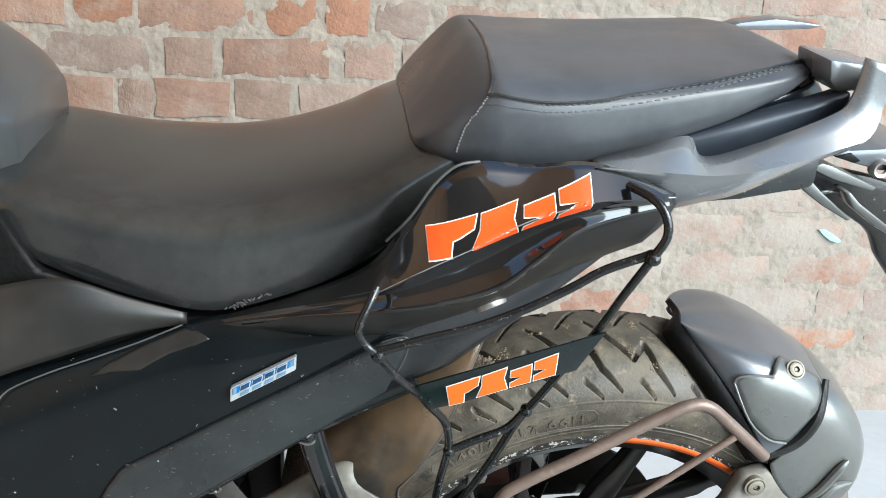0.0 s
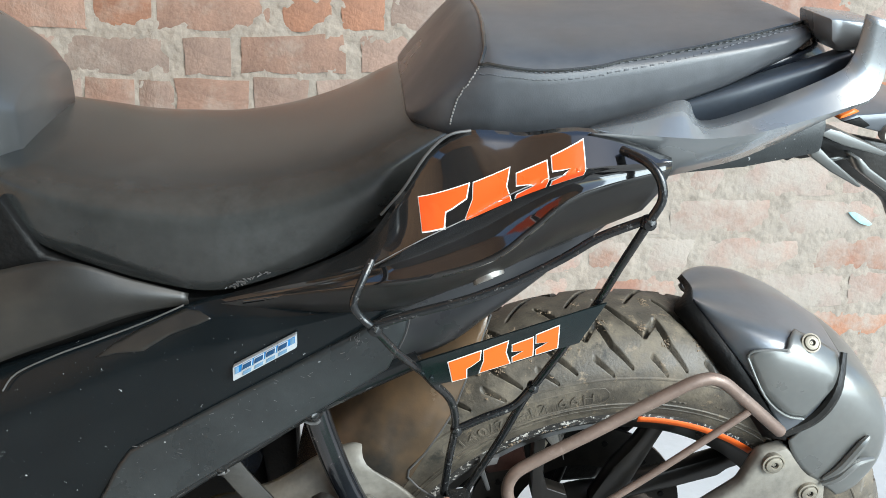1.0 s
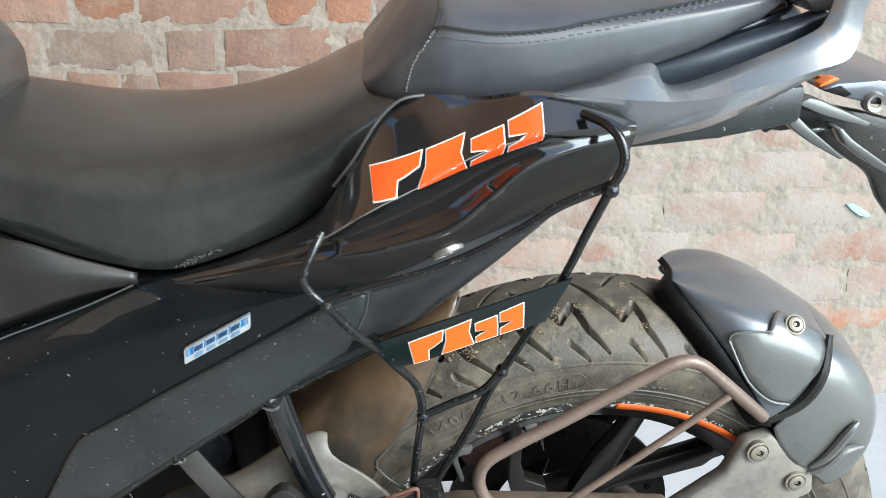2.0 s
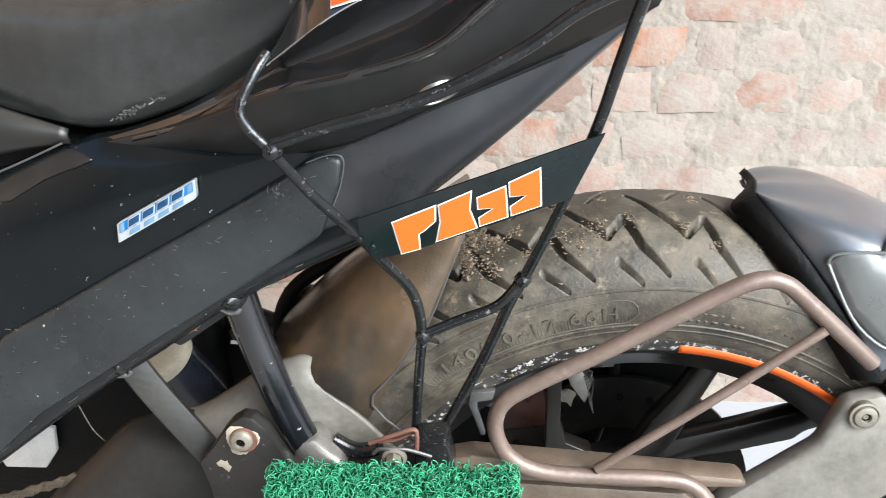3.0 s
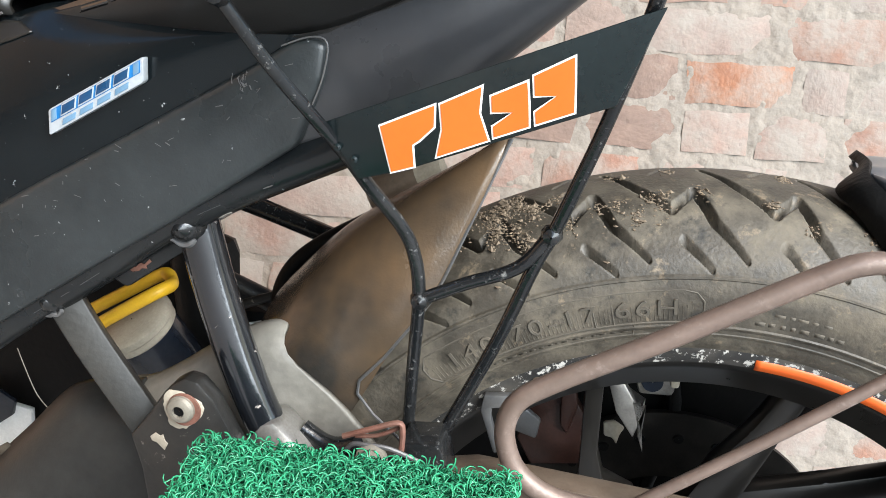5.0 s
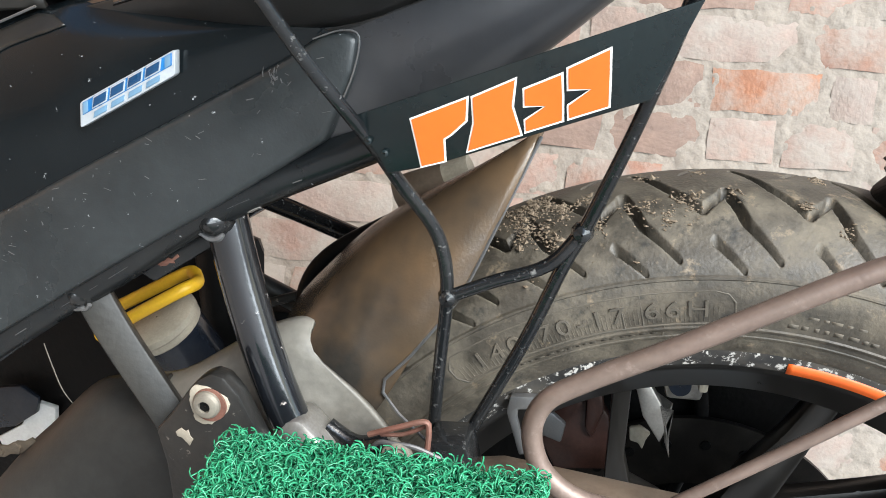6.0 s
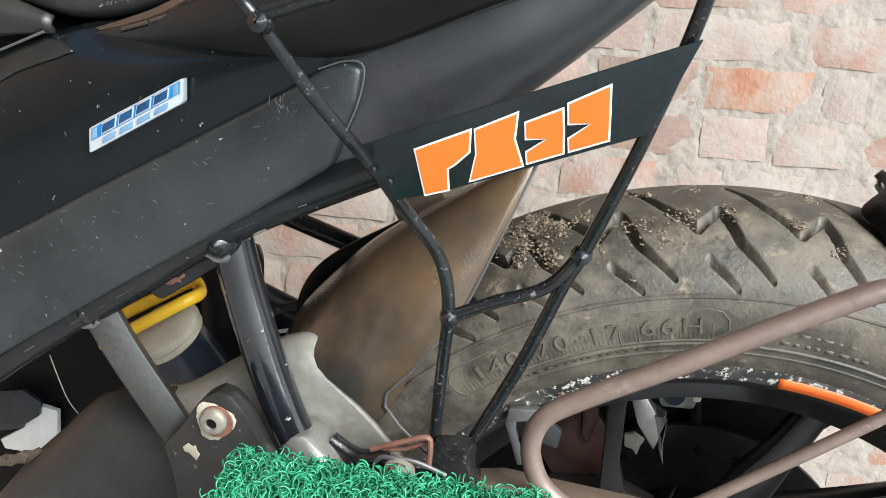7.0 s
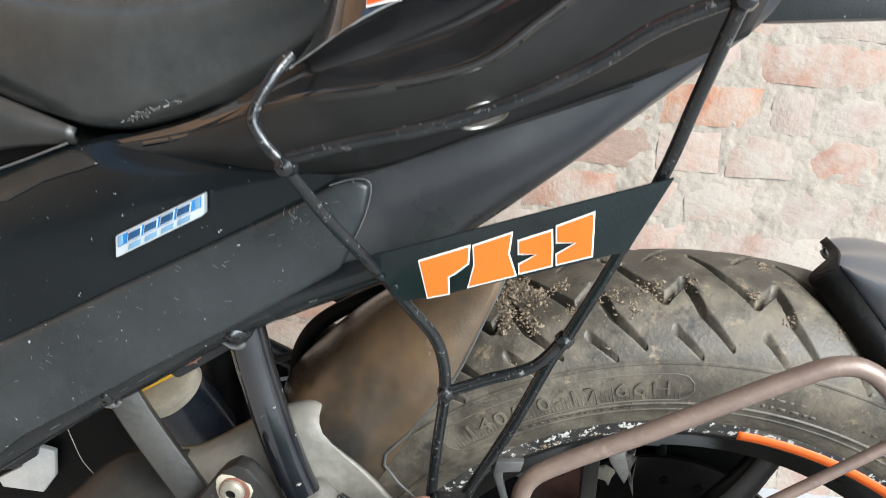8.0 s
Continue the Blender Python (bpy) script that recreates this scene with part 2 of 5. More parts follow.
    wide = n.new("ShaderNodeTexNoise")
    wide.inputs["Scale"].default_value = 1.1
    wide.inputs["Detail"].default_value = 3
    link(geo.outputs["Position"], wide.inputs["Vector"])
    s = n.new("ShaderNodeMath")
    s.operation = "MULTIPLY_ADD"
    link(wide.outputs[0], s.inputs[0])
    s.inputs[1].default_value = 0.5
    link(t.outputs[0], s.inputs[2])
    r = n.new("ShaderNodeMapRange")
    r.inputs["From Min"].default_value = low
    r.inputs["From Max"].default_value = high
    r.inputs["To Max"].default_value = amount
    link(s.outputs[0], r.inputs["Value"])
    mx = n.new("ShaderNodeMix")
    mx.data_type = "RGBA"
    link(r.outputs[0], mx.inputs[0])
    link(was, mx.inputs[6])
    mx.inputs[7].default_value = (0.285, 0.258, 0.222, 1)
    pit = n.new("ShaderNodeTexNoise")
    pit.inputs["Scale"].default_value = 1.0
    pit.inputs["Detail"].default_value = 5
    pit.inputs["Roughness"].default_value = 0.62
    stretch_map = n.new("ShaderNodeMapping")
    stretch_map.inputs["Scale"].default_value = (62, 62, 40)
    stretch_map.inputs["Rotation"].default_value = (0, 0.35, 0)
    link(geo.outputs["Position"], stretch_map.inputs["Vector"])
    link(stretch_map.outputs[0], pit.inputs["Vector"])
    pr = n.new("ShaderNodeMapRange")
    pr.inputs["From Min"].default_value = 0.60
    pr.inputs["From Max"].default_value = 0.80
    pr.inputs["To Max"].default_value = 0.55
    link(pit.outputs[0], pr.inputs["Value"])
    mp = n.new("ShaderNodeMix")
    mp.data_type = "RGBA"
    link(pr.outputs[0], mp.inputs[0])
    link(mx.outputs[2], mp.inputs[6])
    mp.inputs[7].default_value = (0.15, 0.112, 0.09, 1)
    link(mp.outputs[2], b.inputs["Base Color"])
    # the pits are sunk as well
    sink = n.new("ShaderNodeBump")
    sink.invert = True
    sink.inputs["Strength"].default_value = 0.3
    sink.inputs["Distance"].default_value = 0.004
    link(pr.outputs[0], sink.inputs["Height"])
    if b.inputs["Normal"].links:
        link(b.inputs["Normal"].links[0].from_socket, sink.inputs["Normal"])
    link(sink.outputs[0], b.inputs["Normal"])
    return m


BRICKS = [limewash(material("faded_brick", c, 0.9, vary=0.26, scale=22, bump=1.0, bump_scale=110, per_piece=0.12), 0.66, 0.86, 0.85)
          for c in ((0.24, 0.13, 0.092), (0.25, 0.168, 0.135), (0.252, 0.19, 0.16), (0.25, 0.112, 0.062))]
MORTAR = limewash(material("pale_lime_mortar", (0.237, 0.205, 0.170), 0.95, vary=0.24, scale=30, bump=0.9, bump_scale=140), 0.7, 1.0, 0.6)
CEMENT = material("pale_cement", (0.41, 0.435, 0.455), 0.6, vary=0.1, scale=4, bump=0.2, bump_scale=80)
PLASTER = material("brown_earth_plaster", (0.56, 0.34, 0.21), 0.9, vary=0.25, scale=5, bump=0.6, bump_scale=60)
RAW_BRICKS = [limewash(material("red_brick", c, 0.9, vary=0.28, scale=22, bump=1.0, bump_scale=110, per_piece=0.15), 0.82, 1.04, 0.7)
              for c in ((0.225, 0.140, 0.104), (0.222, 0.154, 0.122), (0.218, 0.163, 0.134), (0.235, 0.120, 0.076))]
GREYWALL = material("grey_cement_wall", (0.27, 0.28, 0.28), 0.85, vary=0.2, scale=5, bump=0.4, bump_scale=60)
EARTH = material("grey_ground", (0.30, 0.295, 0.285), 0.85, vary=0.2, scale=4, bump=0.4, bump_scale=60)


# ---- shapes ----
def smooth(points, steps=6, closed=False):
    """A Catmull-Rom curve through the points."""
    p = [Vector(v) for v in points]
    out = []
    last = len(p) if closed else len(p) - 1
    for i in range(last):
        if closed:
            a, b, c, d = p[i - 1], p[i], p[(i + 1) % len(p)], p[(i + 2) % len(p)]
        else:
            a, b, c, d = p[max(i - 1, 0)], p[i], p[i + 1], p[min(i + 2, len(p) - 1)]
        for k in range(steps):
            t = k / steps
            out.append(0.5 * ((2 * b) + (c - a) * t + (2 * a - 5 * b + 4 * c - d) * t * t + (3 * b - a - 3 * c + d) * t ** 3))
    if not closed:
        out.append(p[-1])
    return out


def grid(rows, wrap=False, flip=False):
    """A bmesh sheet over rows of points."""
    bm = bmesh.new()
    v = [[bm.verts.new(p) for p in row] for row in rows]
    for a, b in zip(v, v[1:]):
        n = len(a)
        for i in range(n if wrap else n - 1):
            q = (a[i], a[(i + 1) % n], b[(i + 1) % n], b[i])
            bm.faces.new(q[::-1] if flip else q)
    return bm


def skin(rows, steps=5, cross=4):
    """A smooth sheet through rows of control points."""
    fine = [smooth(r, steps) for r in rows]
    cols = [smooth(c, cross) for c in zip(*fine)]
    return grid([list(r) for r in zip(*cols)])


def tube(points, radius, sides=10, steps=6, caps=True):
    """A round bar along a smooth curve; radius may be one number or one for each point."""
    rads = radius if isinstance(radius, (list, tuple)) else [radius] * len(points)
    pts = smooth([(*p, ) for p in points], steps)
    rr = smooth([(r, 0, 0) for r in rads], steps)
    rows = []
    up = None
    for i, p in enumerate(pts):
        d = (pts[min(i + 1, len(pts) - 1)] - pts[max(i - 1, 0)]).normalized()
        if up is None:
            up = d.orthogonal().normalized()
        up = (up - d * up.dot(d)).normalized()
        side = d.cross(up)
        rows.append([p + (up * math.cos(a) + side * math.sin(a)) * rr[i].x
                     for a in (2 * math.pi * k / sides for k in range(sides))])
    bm = grid(rows, wrap=True)
    if caps:
        bm.verts.ensure_lookup_table()
        n = len(bm.verts)
        bm.faces.new([bm.verts[k] for k in range(sides)][::-1])
        bm.faces.new([bm.verts[n - sides + k] for k in range(sides)])
    bmesh.ops.recalc_face_normals(bm, faces=bm.faces)
    return bm


def slab(outline, y0, y1, bevel=0.002, lift=None, seg=2):
    """A plate with a given outline in x and z, from y0 to y1, with rounded edges. lift(x, z) moves it sideways."""
    bm = bmesh.new()
    a = [bm.verts.new((x, y0, z)) for x, z in outline]
    b = [bm.verts.new((x, y1, z)) for x, z in outline]
    bm.faces.new(a)
    bm.faces.new(b[::-1])
    n = len(a)
    for i in range(n):
        bm.faces.new((a[i], a[(i + 1) % n], b[(i + 1) % n], b[i]))
    bmesh.ops.recalc_face_normals(bm, faces=bm.faces)
    if bevel:
        bmesh.ops.bevel(bm, geom=list(bm.edges), offset=bevel, segments=seg, profile=0.5, affect="EDGES", clamp_overlap=True)
    if lift:
        for v in bm.verts:
            v.co.y += lift(v.co.x, v.co.z)
    return bm


def turned(profile, segments=48, a0=0.0, a1=360.0):
    """A body turned about the y axis from (y, radius) points."""
    full = abs(a1 - a0) >= 360
    count = segments if full else segments + 1
    rows = []
    for i in range(count):
        a = radians(a0 + (a1 - a0) * i / segments)
        rows.append([(r * math.sin(a), y, r * math.cos(a)) for y, r in profile])
    if full:
        rows.append(rows[0])
    bm = grid(rows)
    if full:
        bmesh.ops.remove_doubles(bm, verts=bm.verts, dist=1e-6)
    bmesh.ops.recalc_face_normals(bm, faces=bm.faces)
    return bm


def bar(points, half, deep, steps=5, twist=0.0):
    """A square bar with rounded corners along a smooth curve in the x-z plane."""
    pts = smooth([(*p, ) for p in points], steps)
    section = [(0.82, -1), (0.94, -0.96), (1, -0.84), (1, 0.84), (0.94, 0.96), (0.82, 1), (-0.82, 1), (-0.94, 0.96), (-1, 0.84), (-1, -0.84), (-0.94, -0.96), (-0.82, -1)]
    rows = []
    for i, p in enumerate(pts):
        d = (pts[min(i + 1, len(pts) - 1)] - pts[max(i - 1, 0)]).normalized()
        across_bar = d.cross(Vector((0, 1, 0))).normalized()
        out = across_bar.cross(d)
        c, s = math.cos(radians(twist)), math.sin(radians(twist))
        rows.append([p + across_bar * (a * half * c - b * deep * s) + out * (a * half * s + b * deep * c) for a, b in section])
    bm = grid(rows, wrap=True)
    bm.verts.ensure_lookup_table()
    n, k = len(bm.verts), len(section)
    bm.faces.new([bm.verts[i] for i in range(k)][::-1])
    bm.faces.new([bm.verts[n - k + i] for i in range(k)])
    bmesh.ops.recalc_face_normals(bm, faces=bm.faces)
    return bm


def box(x0, x1, y0, y1, z0, z1, bevel=0.002):
    return slab([(x0, z0), (x1, z0), (x1, z1), (x0, z1)], y0, y1, bevel)


def merged(*parts):
    """Several bmeshes as one."""
    out = bmesh.new()
    for bm in parts:
        me = bpy.data.meshes.new("tmp")
        bm.to_mesh(me)
        bm.free()
        out.from_mesh(me)
        bpy.data.meshes.remove(me)
    return out


def moved(bm, m):
    bmesh.ops.transform(bm, matrix=m, verts=bm.verts)
    return bm


def part(name, bm, mat, parent=None, label="", thick=0.0, angle=40.0):
    """Links a bmesh as one mesh object under a thing or under a part."""
    me = bpy.data.meshes.new(name)
    bm.to_mesh(me)
    bm.free()
    me.materials.append(mat)
    me.polygons.foreach_set("use_smooth", [True] * len(me.polygons))
    me.set_sharp_from_angle(angle=radians(angle))
    ob = new(name, me)
    ob.parent = parent
    if thick:
        mod = ob.modifiers.new("thickness", "SOLIDIFY")
        mod.thickness = thick
        mod.offset = -1
    return tagged(ob, label=label) if label else ob


def laid(outline, tree, lift, cuts=5):
    """A patch with a given outline, laid on a curved skin and raised by lift."""
    bm = bmesh.new()
    bm.faces.new([bm.verts.new(p) for p in outline])
    bm.normal_update()
    bmesh.ops.triangulate(bm, faces=bm.faces)
    bmesh.ops.subdivide_edges(bm, edges=bm.edges, cuts=cuts, use_grid_fill=True)
    for q in bm.verts:
        spot, way, _, _ = tree.find_nearest(q.co)
        q.co = spot + way * lift
    bmesh.ops.recalc_face_normals(bm, faces=bm.faces)
    if sum(f.normal.y for f in bm.faces) > 0:
        bmesh.ops.reverse_faces(bm, faces=bm.faces)
    return bm


def bolt(parent, x, y, z, r=0.008, mat=None, name="bolt", label=""):
    """A flanged hexagon bolt whose head looks to the left of the motorcycle."""
    washer = turned([(0.0, 0.0005), (0.0, r * 1.35), (-0.002, r * 1.3), (-0.003, r * 0.95)], 20)
    head = turned([(-0.002, r * 0.9), (-0.008, r * 0.86), (-0.009, r * 0.7), (-0.009, r * 0.42), (-0.006, r * 0.36), (-0.006, 0.0005)], 6)
    bm = merged(washer, head)
    return part(name, moved(bm, Matrix.Translation((x, y, z))), mat or BOLT, parent, label, angle=30)

# ---- the large structure ----
WALL_Y, COURSE, JOINT0 = 1.66, 0.0768, 0.879


def sheet(name, x0, x1, y0, y1, z0, z1, mat, label, category):
    bm = bmesh.new()
    bmesh.ops.create_cube(bm, size=1.0)
    moved(bm, Matrix.Translation(((x0 + x1) / 2, (y0 + y1) / 2, (z0 + z1) / 2)) @ Matrix.Diagonal((x1 - x0, y1 - y0, z1 - z0, 1)))
    ob = part(name, bm, mat)
    return tagged(ob, label, category, kind="structure")


ground = sheet("ground", -40, 40, -40, 40, -0.3, 0.0, EARTH, "grey-brown rough cement ground under the motorcycle", "ground")
ledge = sheet("ledge", -1.6, 3.0, 1.22, WALL_Y + 0.02, 0.002, 0.142, CEMENT, "pale cement ledge along the foot of the brick wall", "ledge")
# walls and ceiling out of view, added to shape light and reflections
wall_west = sheet("wall_west", -1.75, -1.6, -1.6, WALL_Y - 0.004, 0.0, 1.9, PLASTER, "unseen plain brown plaster side wall, added for brown reflections", "wall")
wall_south = sheet("wall_south", -1.75, 0.0, -1.75, -1.602, 0.0, 2.302, GREYWALL, "unseen plain grey cement wall, added to block sky light", "wall")
sheet("ceiling", -1.60, 0.25, -1.75, WALL_Y - 0.004, 2.302, 2.38, PLASTER, "unseen plain brown ceiling, added to shade the left and tint reflections", "ceiling")

# mortar bed of the brick wall, uneven and pitted
xs = np.concatenate([np.linspace(-2.4, -0.9, 40)[:-1], np.linspace(-0.9, 1.5, 600), np.linspace(1.5, 3.0, 40)[1:]])
zs = np.concatenate([np.linspace(0.0, 0.12, 6)[:-1], np.linspace(0.12, 1.2, 300), np.linspace(1.2, 2.7, 40)[1:]])
rows = []
for z in zs:
    rows.append([(x, WALL_Y + 0.0050 + 0.0016 / (1 + math.exp((x - 0.25) * 12)) + 0.0026 * noise.noise((x * 13, z * 13, 3.1)) + 0.0028 * noise.noise((x * 42, z * 42, 7.7)) + 0.0022 * noise.noise((x * 110, z * 110, 1.3)), z) for x in xs])
bed = grid(rows, flip=False)
bmesh.ops.recalc_face_normals(bed, faces=bed.faces)
wall = part("wall_north", bed, MORTAR, angle=80)
tagged(wall, "faded red brick wall with smeared pale lime mortar", "wall", kind="structure")
sheet("wall_backing", -2.4, 3.0, WALL_Y + 0.02, WALL_Y + 0.25, 0.0, 2.7, MORTAR, "rough mortar core of the brick wall", "wall")

# ---- the motorcycle ----
bike = new("motorcycle")
bike.empty_display_size = 0.1
bike.matrix_world = pose(0.287, 0.851, 0.308, 12.8, 0, 0.14)
tagged(bike, "black and grey motorcycle leaning on its side stand, with orange stickers", "motorcycle")


def seat_body(stations, power=3.2, sides=28):
    """A padded seat: stations of x, half width, top, bottom and the height of its widest line."""
    fine = smooth([(s[0], s[1], s[2]) for s in stations], 6)
    low = smooth([(s[0], s[3], s[4]) for s in stations], 6)
    rows = []
    for a, b in zip(fine, low):
        x, w, top, bottom, waist = a.x, a.y, a.z, b.y, b.z
        row = []
        for k in range(sides + 1):
            u = math.pi * k / sides
            c, s = -math.cos(u), math.sin(u)
            y = w * math.copysign(abs(c) ** (2 / power), c)
            row.append((x, y, waist + (top - waist) * s ** (2 / power)))
        row += [(x, w * 1.0, (waist + bottom) / 2), (x, w * 0.985, bottom + 0.004), (x, w * 0.94, bottom), (x, 0, bottom), (x, -w * 0.94, bottom), (x, -w * 0.985, bottom + 0.004), (x, -w * 1.0, (waist + bottom) / 2)]
        rows.append(row)
    bm = grid(rows, wrap=True)
    bm.verts.ensure_lookup_table()
    n = len(rows[0])
    bm.faces.new([bm.verts[k] for k in range(n)])
    bm.faces.new([bm.verts[len(bm.verts) - n + k] for k in range(n)][::-1])
    bmesh.ops.recalc_face_normals(bm, faces=bm.faces)
    return bm


rider = part("rider_seat", seat_body([
    (-0.512, 0.075, 0.488, 0.470, 0.476), (-0.505, 0.098, 0.493, 0.450, 0.472), (-0.475, 0.112, 0.487, 0.430, 0.462),
    (-0.430, 0.120, 0.479, 0.412, 0.450), (-0.385, 0.126, 0.4765, 0.400, 0.443), (-0.345, 0.130, 0.477, 0.396, 0.440),
    (-0.300, 0.132, 0.484, 0.408, 0.447), (-0.255, 0.132, 0.498, 0.427, 0.462), (-0.215, 0.130, 0.517, 0.455, 0.485),
    (-0.170, 0.120, 0.535, 0.500, 0.515)]), SEAT, bike, "black grained vinyl rider seat, dusty and worn", angle=60)

pillion = part("pillion_seat", seat_body([
    (-0.204, 0.084, 0.5255, 0.520, 0.523), (-0.199, 0.102, 0.531, 0.517, 0.526), (-0.184, 0.120, 0.549, 0.515, 0.537),
    (-0.166, 0.130, 0.571, 0.5135, 0.548), (-0.153, 0.135, 0.583, 0.513, 0.554), (-0.140, 0.137, 0.585, 0.513, 0.556), (-0.110, 0.138, 0.584, 0.515, 0.556), (-0.050, 0.133, 0.584, 0.529, 0.563),
    (0.010, 0.125, 0.586, 0.546, 0.572), (0.050, 0.116, 0.5885, 0.561, 0.578), (0.072, 0.107, 0.5905, 0.569, 0.581), (0.094, 0.085, 0.590, 0.575, 0.582), (0.108, 0.060, 0.584, 0.576, 0.581)], power=2.6), SEAT_TOP, bike,
    "black vinyl pillion seat with pale stitching", angle=60)

# ---- tail fairing ----
def bands(groups, steps=5, cross=4):
    """A sheet of bands, each smooth in itself, that meet in sharp creases."""
    lines = []
    for rows in groups:
        fine = [smooth(r, steps) for r in rows]
        cols = [smooth(c, cross) for c in zip(*fine)]
        new_lines = [list(r) for r in zip(*cols)]
        lines += new_lines if not lines else new_lines[1:]
    return grid(lines)


tail_rows = [
    [(-0.361, -0.124, 0.388), (-0.296, -0.128, 0.410), (-0.238, -0.150, 0.447), (-0.210, -0.170, 0.4935), (-0.180, -0.170, 0.5320), (-0.131, -0.170, 0.5335), (-0.088, -0.174, 0.5370), (-0.035, -0.182, 0.520)],
    [(-0.362, -0.126, 0.386), (-0.295, -0.142, 0.409), (-0.232, -0.188, 0.446), (-0.199, -0.198, 0.470), (-0.169, -0.199, 0.486), (-0.134, -0.199, 0.506), (-0.094, -0.197, 0.518), (-0.036, -0.187, 0.5185)],
    [(-0.3615, -0.1265, 0.3855), (-0.295, -0.1425, 0.405), (-0.230, -0.182, 0.441), (-0.195, -0.186, 0.455), (-0.160, -0.184, 0.470), (-0.128, -0.186, 0.490), (-0.092, -0.191, 0.509), (-0.036, -0.187, 0.517)],
    [(-0.361, -0.127, 0.385), (-0.295, -0.146, 0.404), (-0.234, -0.188, 0.4325), (-0.193, -0.198, 0.4425), (-0.152, -0.199, 0.4555), (-0.126, -0.198, 0.4765), (-0.096, -0.195, 0.4995), (-0.036, -0.188, 0.5140)],
    [(-0.359, -0.127, 0.382), (-0.298, -0.142, 0.394), (-0.243, -0.170, 0.407), (-0.198, -0.177, 0.417), (-0.151, -0.176, 0.432), (-0.118, -0.175, 0.450), (-0.086, -0.173, 0.470), (-0.037, -0.176, 0.495)],
    [(-0.356, -0.124, 0.378), (-0.303, -0.134, 0.384), (-0.250, -0.141, 0.385), (-0.205, -0.143, 0.392), (-0.155, -0.142, 0.414), (-0.119, -0.141, 0.429), (-0.085, -0.141, 0.444), (-0.040, -0.152, 0.470)],
]
tail_bm = bands([tail_rows[:2], tail_rows[1:4]])
bmesh.ops.recalc_face_normals(tail_bm, faces=tail_bm.faces)
tail_bm.faces.ensure_lookup_table()
if tail_bm.faces[0].normal.y > 0:
    bmesh.ops.reverse_faces(tail_bm, faces=tail_bm.faces)
tail_tree = BVHTree.FromBMesh(tail_bm)
part_edge = [tuple(p) for p in smooth(tail_rows[5][:7], 2)]
tail = part("tail_fairing", tail_bm, GLOSS, bike, "glossy black tail fairing", thick=0.003, angle=24)
low_bm = bands([tail_rows[3:]])
low_bm.normal_update()
if sum(f.normal.y for f in low_bm.faces) > 0:
    bmesh.ops.reverse_faces(low_bm, faces=low_bm.faces)
low_tree = BVHTree.FromBMesh(low_bm)
part("lower_panel", low_bm, LOWPANEL, tail, "dull black underside of the tail fairing", thick=0.003, angle=40)
part("edge_bead", tube(part_edge, 0.0014, 8, 2), LOWPANEL, tail)
# the glint along this edge is painted as a thin grey tube
part("edge_bead", tube([(-0.224, -0.160, 0.472), (-0.2095, -0.1705, 0.4945), (-0.195, -0.171, 0.518), (-0.181, -0.171, 0.5315), (-0.166, -0.170, 0.5345)], 0.0010, 8, 4), LOCK, tail, "thin grey line that paints the glint on the edge beside the seat")
part("crease_wear", tube([tuple(p) for p in smooth(tail_rows[1][2:7], 3)], 0.0004, 5, 2), THREAD, tail, "scuffed pale line along the crease")

under = part("tail_side_cover", skin([
    [(-0.345, -0.123, 0.392), (-0.280, -0.130, 0.398), (-0.206, -0.137, 0.410), (-0.150, -0.137, 0.425), (-0.100, -0.135, 0.455), (-0.018, -0.135, 0.499)],
    [(-0.330, -0.129, 0.380), (-0.270, -0.133, 0.388), (-0.204, -0.141, 0.392), (-0.150, -0.141, 0.403), (-0.108, -0.137, 0.428), (-0.024, -0.135, 0.491)],
    [(-0.300, -0.129, 0.350), (-0.260, -0.133, 0.360), (-0.212, -0.139, 0.366), (-0.160, -0.137, 0.380), (-0.118, -0.133, 0.402), (-0.029, -0.130, 0.481)],
    [(-0.290, -0.123, 0.320), (-0.255, -0.127, 0.330), (-0.220, -0.133, 0.338), (-0.175, -0.129, 0.352), (-0.1335, -0.120, 0.3805), (-0.036, -0.120, 0.469)],
]), COVER, bike, "smooth satin black cover below the tail", thick=0.003, angle=60)
spot, face, _, _ = low_tree.find_nearest(Vector((-0.1510, -0.1715, 0.4320)))
face = face if face.y < 0 else -face
LOCK_AT = Matrix.Translation(spot + face * 0.0008) @ (-face).to_track_quat("Y", "Z").to_matrix().to_4x4() @ Matrix.Diagonal((0.84, 0.5, 0.84, 1))
lock = part("lock", moved(turned([(0.006, 0.0138), (-0.002, 0.0138), (-0.0035, 0.0131), (-0.0035, 0.0116), (-0.001, 0.0110)], 32), LOCK_AT), STEEL, tail, "dull metal seat lock")
part("lock_face", merged(moved(turned([(0.004, 0.0112), (-0.002, 0.0110), (-0.003, 0.0095), (-0.003, 0.0005)], 32), LOCK_AT), moved(slab([(-0.0012, -0.004), (0.0012, -0.004), (0.0012, 0.004), (-0.0012, 0.004)], -0.0040, -0.002, 0.0002), LOCK_AT)), STEEL, lock)
part("panel_gap", tube([(-0.2240, -0.1490, 0.3846), (-0.2110, -0.1492, 0.3893), (-0.2033, -0.1492, 0.3870), (-0.2055, -0.1492, 0.3716), (-0.2120, -0.1488, 0.3555)], 0.0004, 6, 4), LOCK, bike, "thin grey line round the corner of the frame cover")


# ---- side covers and frame ----
beam_outline = [(-0.515, 0.105), (-0.462, 0.198), (-0.4392, 0.2371), (-0.4307, 0.2534), (-0.4187, 0.2709), (-0.3726, 0.2968), (-0.3416, 0.315), (-0.2745, 0.3535), (-0.2384, 0.3742), (-0.2213, 0.3860),
